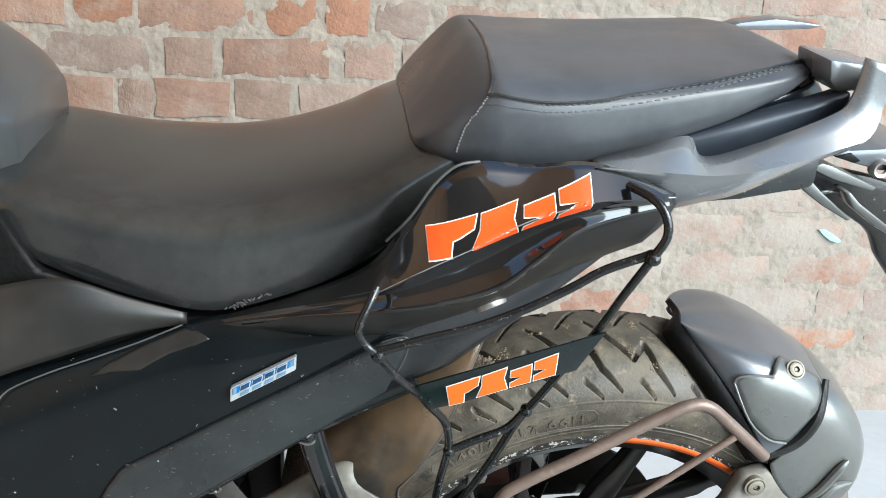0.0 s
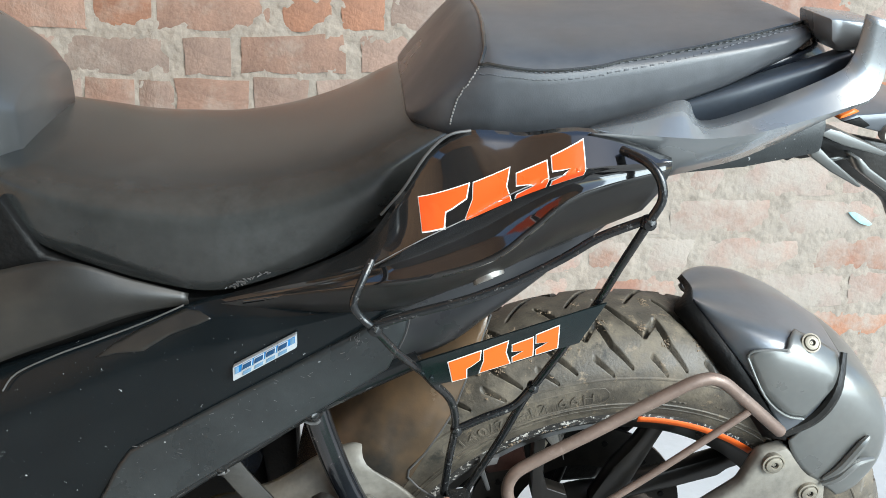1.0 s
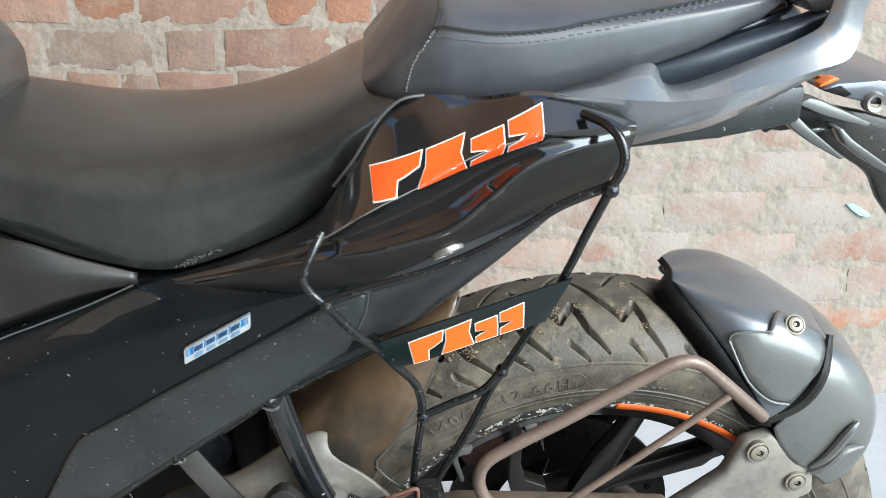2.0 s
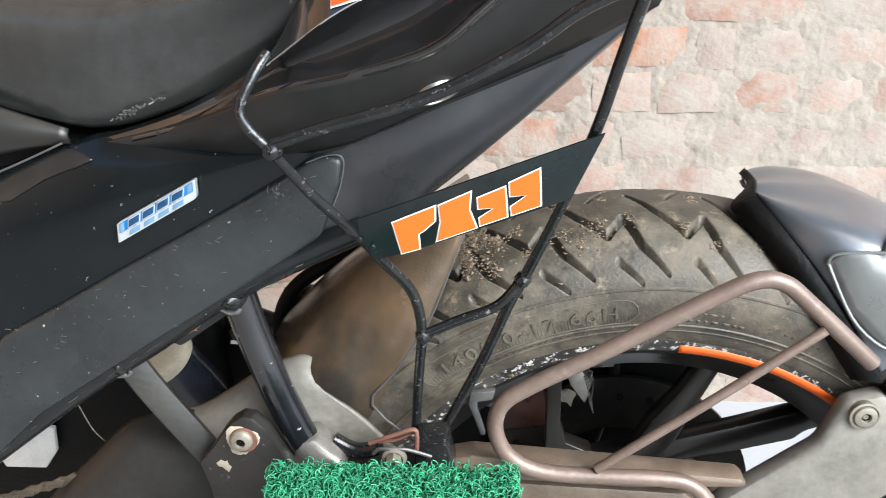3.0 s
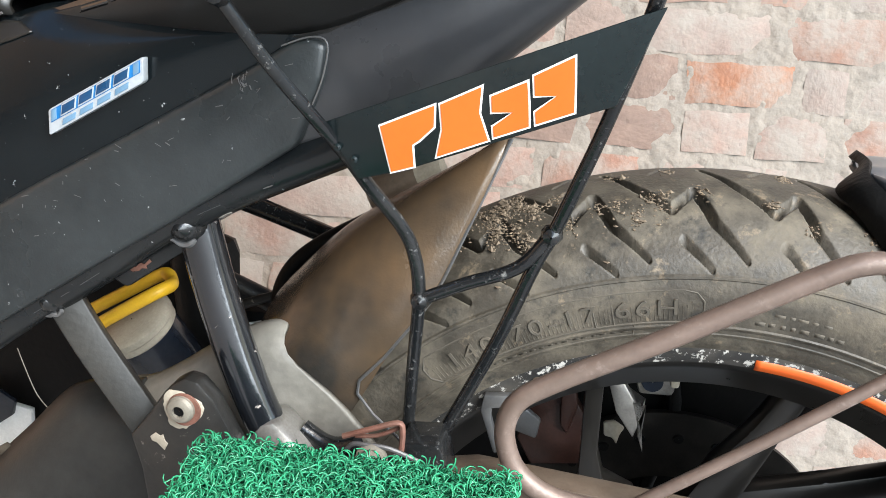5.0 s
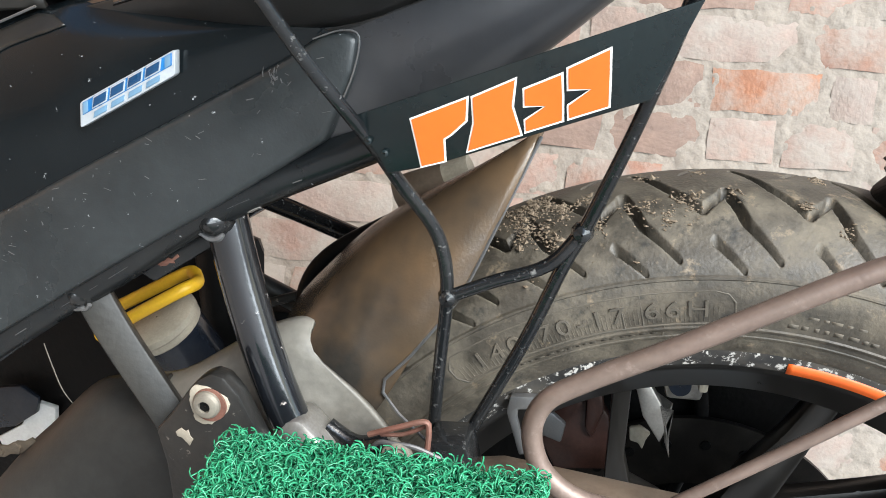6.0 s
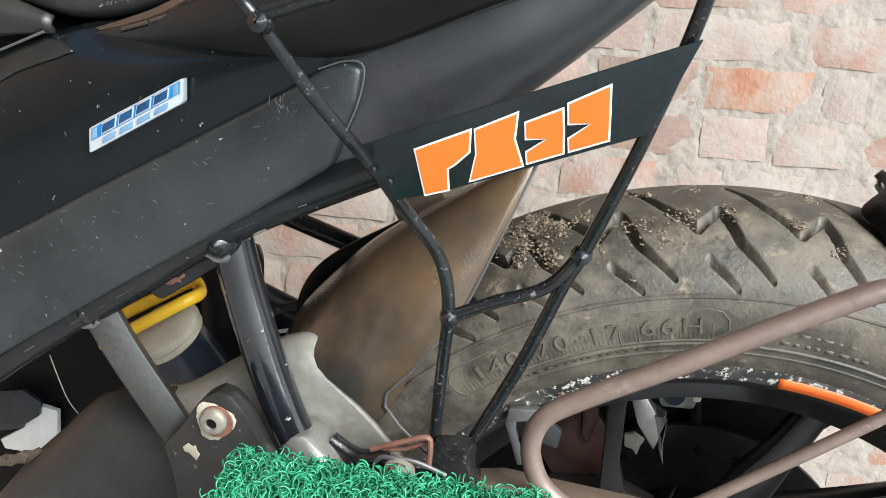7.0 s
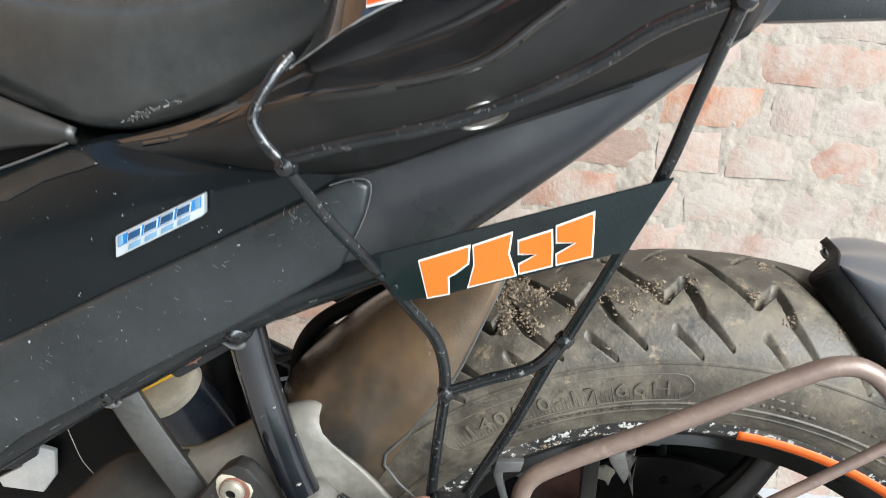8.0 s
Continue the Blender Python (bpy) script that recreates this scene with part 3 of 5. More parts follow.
                (-0.2110, 0.3890), (-0.2035, 0.3868), (-0.2055, 0.3716), (-0.2185, 0.3400), (-0.2797, 0.2980), (-0.3227, 0.2705), (-0.4033, 0.2160), (-0.450, 0.172), (-0.490, 0.085)]
part("frame_cover", slab(beam_outline, -0.1495, -0.118, 0.0035, seg=3), MATTE, bike, "matte dark grey slanting frame cover")
part("frame_tube", tube([(-0.56, -0.130, 0.090), (-0.40, -0.132, 0.216), (-0.334, -0.132, 0.262), (-0.274, -0.132, 0.303), (-0.195, -0.130, 0.342)], 0.0105, 12), FRAMETUBE, bike)
wear, wrng = [], random.Random(17)
run = smooth([(-0.47, -0.131, 0.161), (-0.40, -0.132, 0.216), (-0.334, -0.132, 0.262), (-0.274, -0.132, 0.303), (-0.225, -0.131, 0.327)], 40)
k = 0
while k < len(run) - 12:
    n = wrng.randint(3, 9)
    side = wrng.choice((0.42, 0.42, 0.42, -0.55))
    wear.append(tube([tuple(p + Vector((0, -0.0106 * math.cos(side), -0.0106 * math.sin(side)))) for p in run[k:k + n]], wrng.uniform(0.00012, 0.00036), 5, 1))
    k += n + wrng.randint(0, 16)
scuff = part("scuff", merged(*wear), LOCK, bike, "thin pale scuffs along the frame tube")
tagged(scuff, kind="stuff")

cover_bm = skin([
    [(-0.600, -0.118, 0.306), (-0.511, -0.121, 0.336), (-0.440, -0.124, 0.361), (-0.372, -0.126, 0.386), (-0.335, -0.127, 0.396), (-0.280, -0.128, 0.396), (-0.215, -0.134, 0.396)],
    [(-0.600, -0.138, 0.270), (-0.511, -0.140, 0.306), (-0.440, -0.142, 0.338), (-0.372, -0.143, 0.366), (-0.335, -0.1440, 0.376), (-0.280, -0.1445, 0.386), (-0.215, -0.144, 0.394)],
    [(-0.600, -0.144, 0.200), (-0.511, -0.146, 0.250), (-0.440, -0.147, 0.292), (-0.372, -0.148, 0.330), (-0.335, -0.149, 0.350), (-0.280, -0.148, 0.370), (-0.215, -0.144, 0.392)],
    [(-0.600, -0.140, 0.040), (-0.511, -0.141, 0.130), (-0.440, -0.142, 0.215), (-0.372, -0.143, 0.280), (-0.335, -0.143, 0.304), (-0.280, -0.143, 0.338), (-0.215, -0.142, 0.380)],
])
cover_bm.normal_update()
if sum(f.normal.y for f in cover_bm.faces) > 0:
    bmesh.ops.reverse_faces(cover_bm, faces=cover_bm.faces)
cover_tree = BVHTree.FromBMesh(cover_bm)
part("side_cover", cover_bm, SATIN, bike, "satin black side cover", thick=0.003, angle=50)
srng = random.Random(31)
strokes = []
for k in range(22):
    c = Vector((-0.2420 + srng.gauss(0, 0.0026), -0.1497, 0.3655 + srng.gauss(0, 0.0026)))
    strokes.append(tube([c, c + Vector((srng.uniform(-0.0016, 0.0016), 0, srng.uniform(0.0005, 0.0024)))], srng.uniform(0.00012, 0.0003), 4, 1))
for k in range(40):
    q = srng.random()
    c = Vector((-0.430 + 0.215 * q, -0.1496, 0.250 + 0.115 * q + srng.uniform(-0.016, 0.022)))
    strokes.append(tube([c, c + Vector((srng.uniform(-0.004, 0.004), 0, srng.uniform(-0.002, 0.002)))], srng.uniform(0.0001, 0.0003), 4, 1))
marks = part("scratches", merged(*strokes), LOCK, bike, "fine pale scratches and chips on the frame cover")
tagged(marks, kind="stuff")
# reflection on the convex cover, painted as a warm grey patch
part("side_cover_sheen", laid([(-0.4356, -0.1394, 0.351), (-0.4209, -0.1411, 0.3551), (-0.3995, -0.1443, 0.3584), (-0.3784, -0.1422, 0.371), (-0.3595, -0.1419, 0.3785), (-0.3484, -0.1406, 0.3832), (-0.3579, -0.1345, 0.3871), (-0.3687, -0.1309, 0.3868), (-0.4004, -0.1328, 0.3728), (-0.4214, -0.1357, 0.3615)], cover_tree, 0.0008), GREYPANEL, bike, "warm grey patch that paints a reflection on the side cover", thick=0.0006, angle=60)
part("cover_rim", tube([(-0.5063, -0.1372, 0.3221), (-0.4959, -0.1320, 0.3342), (-0.4654, -0.1308, 0.3486), (-0.4393, -0.1313, 0.3589), (-0.4004, -0.1316, 0.3745), (-0.3687, -0.1300, 0.3885)], 0.0007, 6, 4), LOCK, bike, "thin grey line along the rim of the side cover")

part("upper_side_panel", skin([
    [(-0.560, -0.112, 0.398), (-0.500, -0.122, 0.414), (-0.450, -0.126, 0.424), (-0.405, -0.126, 0.408), (-0.366, -0.124, 0.394)],
    [(-0.560, -0.136, 0.372), (-0.500, -0.138, 0.388), (-0.450, -0.137, 0.399), (-0.405, -0.133, 0.398), (-0.366, -0.126, 0.392)],
    [(-0.560, -0.138, 0.322), (-0.500, -0.136, 0.350), (-0.450, -0.134, 0.368), (-0.405, -0.130, 0.383), (-0.366, -0.124, 0.389)],
]), GREYPANEL, bike, "warm grey side panel below the seat", thick=0.003)

tank = part("fuel_tank", seat_body([
    (-0.90, 0.06, 0.56, 0.46, 0.50), (-0.84, 0.15, 0.62, 0.42, 0.54), (-0.74, 0.19, 0.65, 0.42, 0.55), (-0.62, 0.150, 0.625, 0.43, 0.54),
    (-0.552, 0.110, 0.582, 0.45, 0.53), (-0.508, 0.092, 0.552, 0.475, 0.515), (-0.487, 0.066, 0.532, 0.482, 0.508)], power=2.4), TANK, bike,
    "grey painted fuel tank", angle=70)
part("seat_base", slab([(-0.60, 0.30), (-0.49, 0.47), (-0.468, 0.425), (-0.37, 0.388), (-0.28, 0.395), (-0.21, 0.44), (-0.165, 0.51), (0.05, 0.555),
                        (0.05, 0.53), (-0.05, 0.49), (-0.15, 0.39), (-0.25, 0.34), (-0.40, 0.28)], -0.118, 0.118, 0.004), VOID, bike, "black moulded seat base")

# ---- grab rail and tail end ----
rail_bm = bands([[
    [(-0.081, -0.140, 0.528), (-0.050, -0.142, 0.5375), (-0.018, -0.146, 0.5485), (-0.006, -0.149, 0.535), (0.030, -0.147, 0.5440), (0.084, -0.145, 0.5665), (0.0965, -0.144, 0.580), (0.1005, -0.141, 0.606)],
    [(-0.091, -0.178, 0.535), (-0.062, -0.181, 0.535), (-0.034, -0.182, 0.5335), (-0.008, -0.181, 0.5325), (0.0255, -0.178, 0.5360), (0.086, -0.163, 0.5475), (0.1145, -0.152, 0.5580), (0.1172, -0.146, 0.602)]], [
    [(-0.091, -0.178, 0.535), (-0.062, -0.181, 0.535), (-0.034, -0.182, 0.5335), (-0.008, -0.181, 0.5325), (0.0255, -0.178, 0.5360), (0.086, -0.163, 0.5475), (0.1145, -0.152, 0.5580), (0.1172, -0.146, 0.602)],
    [(-0.082, -0.174, 0.531), (-0.050, -0.174, 0.524), (-0.029, -0.172, 0.5165), (-0.002, -0.171, 0.519), (0.030, -0.168, 0.5265), (0.090, -0.154, 0.5415), (0.1205, -0.142, 0.5540), (0.1225, -0.136, 0.600)]], [
    [(-0.082, -0.174, 0.531), (-0.050, -0.174, 0.524), (-0.029, -0.172, 0.5165), (-0.002, -0.171, 0.519), (0.030, -0.168, 0.5265), (0.090, -0.154, 0.5415), (0.1205, -0.142, 0.5540), (0.1225, -0.136, 0.600)],
    [(-0.068, -0.150, 0.518), (-0.044, -0.150, 0.504), (-0.034, -0.150, 0.494), (0.000, -0.148, 0.500), (0.036, -0.143, 0.508), (0.096, -0.130, 0.532), (0.119, -0.122, 0.548), (0.121, -0.118, 0.592)]],
], 5, 2)
bmesh.ops.recalc_face_normals(rail_bm, faces=rail_bm.faces)
rail_bm.faces.ensure_lookup_table()
if rail_bm.faces[len(rail_bm.faces) // 2].normal.y > 0:
    bmesh.ops.reverse_faces(rail_bm, faces=rail_bm.faces)
grab = part("grab_rail", rail_bm, RAIL, bike, "silver-grey painted grab rail with a dark slot", thick=0.004, angle=28)
part("slot", slab([(-0.012, 0.540), (-0.006, 0.524), (0.010, 0.520), (0.044, 0.532), (0.084, 0.548), (0.106, 0.562), (0.108, 0.578), (0.080, 0.568), (0.036, 0.554)], -0.126, -0.104, 0.004, seg=3), SLOTBLUE, grab, "dark slot behind the rail")
part("seat_cowl", slab([(0.086, 0.600), (0.1297, 0.5960), (0.1365, 0.5910), (0.1370, 0.5800), (0.098, 0.5755), (0.090, 0.584)], -0.122, -0.070, 0.004), RAIL, bike, "blue-grey cowl behind the pillion seat")
part("far_grab_rail", slab([(0.100, 0.5790), (0.1147, 0.5850), (0.1497, 0.5900), (0.1723, 0.5885), (0.1924, 0.5867), (0.1950, 0.5845), (0.1852, 0.5820), (0.1521, 0.5795), (0.1300, 0.5790), (0.1100, 0.5760)], 0.09, 0.112, 0.002), TITAN, bike, "silver-grey end of the far grab rail")
part("tail_end", skin([
    [(0.040, -0.100, 0.560), (0.095, -0.085, 0.574), (0.104, 0.0, 0.570), (0.095, 0.085, 0.562), (0.040, 0.100, 0.552)],
    [(0.045, -0.098, 0.540), (0.108, -0.080, 0.558), (0.116, 0.0, 0.555), (0.108, 0.080, 0.550), (0.045, 0.098, 0.540)],
    [(0.000, -0.110, 0.500), (0.080, -0.070, 0.530), (0.100, 0.0, 0.530), (0.080, 0.070, 0.530), (0.000, 0.110, 0.500)],
]), NAVY, bike, "dark blue-black tail end", thick=0.004)
part("tail_underside", slab([(-0.10, 0.47), (-0.02, 0.50), (0.06, 0.51), (0.12, 0.52), (0.12, 0.49), (0.06, 0.478), (-0.02, 0.47)], -0.09, 0.09, 0.006), MATTE, bike)

holder = part("plate_holder", merged(
    slab([(0.050, 0.482), (0.0868, 0.4773), (0.1268, 0.4706), (0.150, 0.4740), (0.164, 0.4600), (0.2025, 0.4380), (0.2117, 0.4300), (0.2230, 0.4100), (0.250, 0.380), (0.256, 0.470), (0.1945, 0.4860), (0.1278, 0.4985), (0.100, 0.508), (0.060, 0.503)], -0.048, -0.034, 0.004),
    slab([(0.096, 0.484), (0.112, 0.4960), (0.120, 0.478), (0.110, 0.472)], -0.056, -0.046, 0.002)), CASTING, bike, "dark grey number plate holder")
part("top_plate", slab([(0.1443, 0.5084), (0.1577, 0.5136), (0.1910, 0.5160), (0.240, 0.512), (0.250, 0.490), (0.190, 0.4965), (0.1659, 0.5020)], -0.062, 0.062, 0.003), TITAN, holder, "blue-grey top plate of the holder")
part("slot", slab([(0.1470, 0.5078), (0.1600, 0.5118), (0.1700, 0.5052), (0.1655, 0.5030)], -0.0632, -0.058, 0.0006), VOID, holder, "dark slot")
for outline in ([(0.1168, 0.4905), (0.1215, 0.4925), (0.1269, 0.4897), (0.1367, 0.4809), (0.1660, 0.4590), (0.1630, 0.4575), (0.1400, 0.4690), (0.1220, 0.4810)],
                [(0.1554, 0.4823), (0.1600, 0.4825), (0.1688, 0.4740), (0.2124, 0.4458), (0.2090, 0.4435), (0.1850, 0.4550), (0.1645, 0.4690)]):
    part("fin", slab(outline, -0.068, -0.046, 0.0015, lift=lambda x, z: -0.010 * (x - 0.11) / 0.05), HUGLOW, holder, "pale grey slanting fin")
part("strip", slab([(0.1265, 0.4985), (0.1358, 0.5033), (0.1450, 0.5010), (0.1895, 0.4830), (0.1860, 0.4795), (0.1500, 0.4890)], -0.066, -0.046, 0.0015), HUGLOW, holder, "pale grey strip over the fins")
for dx in (0.0, 0.006):
    part("rib", tube([(0.1400 + dx, -0.060, 0.4745), (0.1480 + dx, -0.0615, 0.4772), (0.1570 + dx, -0.060, 0.4765)], 0.0012, 8, 4), HUGLOW, holder)
part("hole_rim", moved(turned([(-0.003, 0.0045), (-0.004, 0.0070), (0.0, 0.0085), (0.004, 0.0085)], 24), Matrix.Translation((0.1890, -0.0625, 0.4990))), STEEL, holder)
part("indicator", merged(tube([(0.146, -0.04, 0.5155), (0.147, -0.060, 0.5155)], 0.003, 10, 3),
                               slab([(0.1385, 0.5120), (0.1470, 0.5150), (0.1550, 0.5188), (0.1490, 0.5198), (0.1400, 0.5150)], -0.070, -0.058, 0.002)), AMBER, bike, "amber rear indicator")

# ---- rear wheel ----
PITCHES = 35
profile = [(-0.055, 0.222), (-0.062, 0.232), (-0.067, 0.245), (-0.0705, 0.262), (-0.0690, 0.275), (-0.0630, 0.2870), (-0.0460, 0.3035), (-0.0210, 0.3124), (0.0, 0.3146)]
profile = profile + [(-y, r) for y, r in profile[-2::-1]]
curve = smooth([(y, r, 0) for y, r in profile], 5)
length = [0.0]
for a, b in zip(curve, curve[1:]):
    length.append(length[-1] + (b - a).length)
steps = np.linspace(0, length[-1], 240)
py = np.interp(steps, length, [c.x for c in curve])
pr = np.interp(steps, length, [c.y for c in curve])
# finer where the camera sees it
th = []
for p in range(-17, 18):
    per = 96 if -8 <= p <= 6 else 18
    th += [(p + k / per) * 2 * math.pi / PITCHES for k in range(per)]
th = np.array(th)
count = len(th)
T, Y = np.meshgrid(th, py, indexing="ij")
_, RR = np.meshgrid(th, pr, indexing="ij")
_, SS = np.meshgrid(th, steps - length[-1] / 2, indexing="ij")


def across(y):
    """Distance along the tread from its middle, for a sideways place y."""
    k = np.abs(py) < 0.0702
    k &= pr > 0.2615
    return float(np.interp(y, py[k], steps[k]) - length[-1] / 2)


cell = 2 * np.pi / PITCHES
deg = np.pi / 180
lines = [((-9.2, 0.004), (-5.8, -0.024), 0.0018, 0.0044), ((-5.8, -0.024), (-2.4, -0.045), 0.0044, 0.0058), ((-2.4, -0.045), (0.0, -0.030), 0.0052, 0.0052),
         ((0.0, -0.029), (1.8, -0.052), 0.0062, 0.0052), ((1.8, -0.052), (5.2, -0.0660), 0.0054, 0.0020), ((-1.3, -0.0600), (1.6, -0.0683), 0.0044, 0.0018)]
depth = np.zeros_like(T)
for sign, shift in ((1, 5.2 * deg), (-1, 5.2 * deg + cell / 2)):
    for (a0, y0), (a1, y1), w0, w1 in lines:
        rad = 0.306
        ax, az = (a0 * deg + shift) * rad, across(sign * y0)
        bx, bz = (a1 * deg + shift) * rad, across(sign * y1)
        for k in (-2, -1, 0, 1, 2):
            u = np.mod(T, cell) * rad + (k * cell) * rad
            # bring the line's start near the first cell
            s0 = math.floor(ax / (cell * rad)) * cell * rad
            px, pz = u - (ax - s0), SS - az
            dx, dz = bx - ax, bz - az
            t = np.clip((px * dx + pz * dz) / (dx * dx + dz * dz), 0, 1)
            d = np.hypot(px - t * dx, pz - t * dz)
            g = np.clip(((w0 + (w1 - w0) * t) / 2 + 0.0005 - d) / 0.0010, 0, 1)
            depth = np.maximum(depth, g)
RR = RR - 0.0088 * depth
verts = np.stack([RR * np.sin(T), Y, RR * np.cos(T)], -1).reshape(-1, 3)
m = len(py)
i, j = np.meshgrid(np.arange(count), np.arange(m - 1), indexing="ij")
i2 = (i + 1) % count
quads = np.stack([i * m + j, i * m + j + 1, i2 * m + j + 1, i2 * m + j], -1).reshape(-1, 4)
tyre_me = bpy.data.meshes.new("tyre")
tyre_me.from_pydata(verts.tolist(), [], quads.tolist())
tyre_me.update()
tyre_me.materials.append(RUBBER)
tyre_me.polygons.foreach_set("use_smooth", [True] * len(tyre_me.polygons))
tyre_me.set_sharp_from_angle(angle=radians(150))

rim = part("rear_wheel", turned([(-0.050, 0.2125), (-0.0562, 0.2180), (-0.0582, 0.226), (-0.052, 0.229), (-0.048, 0.222), (-0.040, 0.216), (-0.02, 0.200), (0.02, 0.200),
                                 (0.040, 0.216), (0.048, 0.222), (0.052, 0.229), (0.057, 0.226), (0.056, 0.214), (0.050, 0.205), (0.035, 0.196), (-0.035, 0.196), (-0.050, 0.2125)], 128),
           RIMPAINT, bike, "black cast wheel with an orange rim tape")
tyre = new("tyre", tyre_me)
tyre.parent = rim
tagged(tyre, "wide dusty black tyre with slanting tread grooves")
part("rim_edge", turned([(-0.0565, 0.219), (-0.0600, 0.226), (-0.0605, 0.2330), (-0.0560, 0.2365), (-0.052, 0.233)], 160), FLANGE, rim, "chipped black rim edge")
part("rim_tape", turned([(-0.0600, 0.2268), (-0.0588, 0.2190)], 40, 3.8, 36.0), ORANGE, rim, "orange tape", thick=0.0006)
part("hub", turned([(-0.05, 0.0005), (-0.05, 0.03), (-0.035, 0.045), (-0.03, 0.090), (-0.012, 0.098), (0.01, 0.096), (0.03, 0.07), (0.05, 0.04), (0.05, 0.0005)], 48), RIMPAINT, rim)
spoke_low = [(0.0246, 0.1218), (0.075, 0.1364), (0.1215, 0.1517), (0.132, 0.158), (0.148, 0.140), (0.1280, 0.1326), (0.1196, 0.1244), (0.078, 0.1125), (0.0294, 0.1007), (0.012, 0.080), (-0.002, 0.098)]
spoke_high = [(-0.012, 0.098), (0.0087, 0.1399), (0.0261, 0.1637), (0.0411, 0.1912), (0.034, 0.203), (0.074, 0.192), (0.0576, 0.1886), (0.0492, 0.1693), (0.0431, 0.1549), (0.032, 0.1273), (0.018, 0.090)]
spoke_mid = [(-0.0736, 0.1885), (-0.088, 0.186), (-0.048, 0.200), (-0.0628, 0.1887), (-0.0618, 0.1354), (-0.0563, 0.1168), (-0.0359, 0.108), (-0.028, 0.082), (-0.060, 0.078), (-0.0717, 0.1082)]
for outline, turns in ((spoke_low, (0, 72, 144, 216)), (spoke_high, (0, 72, 144, 216, 288)), (spoke_mid, (0,))):
    for turn in turns:
        part("spoke", moved(slab(outline, -0.028, -0.010, 0.004, seg=2), Matrix.Rotation(radians(turn), 4, "Y")), RIMPAINT, rim)
# added sheet: the darkness behind the spokes is put into its colour
part("far_side_dark_fill", slab([(-0.20, 0.02), (0.030, 0.03), (0.045, 0.075), (0.066, 0.100), (0.086, 0.117), (0.105, 0.136), (0.108, 0.165), (0.06, 0.205), (-0.05, 0.220), (-0.16, 0.180)], 0.085, 0.100, 0.006), VOID, bike, "near-black sheet added to darken the far side of the wheel")
disc = part("brake_disc", merged(turned([(0.062, 0.072), (0.062, 0.124), (0.067, 0.124), (0.067, 0.072), (0.062, 0.072)], 72)), DISC, rim, "drilled steel brake disc")
for k in range(24):
    a = radians(15 * k)
    part("disc_hole", moved(turned([(0.0605, 0.0005), (0.0605, 0.0035), (0.063, 0.0035)], 10), Matrix.Translation((0.104 * math.sin(a), 0, 0.104 * math.cos(a)))), VOID, disc)

# raised rings and the panel round the lettering
def on_side(r):
    return -float(np.interp(r, [0.222, 0.232, 0.245, 0.262, 0.275], [0.055, 0.062, 0.067, 0.0705, 0.0690]))


for r, thin in ((0.2735, 0.0011), (0.2445, 0.0010), (0.2395, 0.0008)):
    part("sidewall_ring", turned([(on_side(r + d) - h, r + d) for d, h in ((-0.0016, 0.0), (-0.0006, thin), (0.0006, thin), (0.0016, 0.0))], 160), RUBBER, rim)
panel = [(0.2475, a) for a in np.linspace(-39, -6.2, 30)] + [(0.2500, -4.9), (0.2550, -4.1), (0.2605, -4.2), (0.2650, -5.0)] + [(0.2665, a) for a in np.linspace(-6.4, -39, 30)] + [(0.2605, -40), (0.2535, -40), (0.2475, -39)]
part("lettering_panel", tube([(r * math.sin(radians(a)), on_side(r) - 0.0002, r * math.cos(radians(a))) for r, a in panel], 0.0006, 6, 1), LETTER, rim)

for r0, r1, a in ((0.2480, 0.2662, -14.9), (0.2480, 0.2662, -17.2)):
    part("lettering_panel", tube([(q * math.sin(radians(a)), on_side(q) - 0.0002, q * math.cos(radians(a))) for q in (r0, (r0 + r1) / 2, r1)], 0.0005, 6, 2), LETTER, rim)
step = [(0.2395, a) for a in np.linspace(-36, -12.8, 24)] + [(0.2435, -12.6), (0.2474, -12.4)]
part("lettering_panel", tube([(r * math.sin(radians(a)), on_side(r) - 0.0002, r * math.cos(radians(a))) for r, a in step], 0.0005, 6, 1), LETTER, rim)
ribs = []
for a in np.arange(-39, -4.9, 0.55):
    a = radians(a)
    ribs.append(grid([[(q * math.sin(a + w), on_side(q) - h, q * math.cos(a + w)) for w, h in ((-0.0022, 0.0), (-0.001, 0.0005), (0.001, 0.0005), (0.0022, 0.0))] for q in (0.2490, 0.2570, 0.2650)]))
hatch = part("lettering_hatch", merged(*ribs), RUBBER, rim, "fine ribs behind the lettering")
tagged(hatch, kind="stuff")
bars = []
brs = random.Random(8)
for r0, a, end in ((0.2435, -33.0, -14.0), (0.2560, 4.0, 10.0), (0.2500, 2.0, 12.0), (0.2540, 19.0, 25.0)):
    while a < end:
        w = brs.uniform(0.5, 1.3)
        bars.append(grid([[(q * math.sin(radians(b)), on_side(q) - 0.0004, q * math.cos(radians(b))) for b in (a, a + w)] for q in (r0 - 0.0012, r0 + 0.0012)]))
        a += w + brs.uniform(0.25, 0.7)
small = part("sidewall_print", merged(*bars), LETTER, rim, "small raised bars in place of print", thick=0.0004)
tagged(small, kind="stuff")

# raised lettering on the sidewall
font = bpy.data.curves.new("lettering", "FONT")
font.body = "140/70-17 66H"
font.size = 0.0138
font.extrude = 0.0006
font.space_character = 1.25
tmp = bpy.data.objects.new("tmp_text", font)
flat = bpy.data.meshes.new_from_object(tmp)
bpy.data.objects.remove(tmp)
wide = max(v.co.x for v in flat.vertices)
for v in flat.vertices:
    a = radians(-36.8) + (v.co.x / wide) * radians(29.6)
    r = 0.2520 + v.co.y
    yy = -float(np.interp(r, [0.245, 0.262, 0.275], [0.067, 0.0705, 0.069])) - 0.0006 + (-v.co.z)
    v.co = (r * math.sin(a), yy, r * math.cos(a))
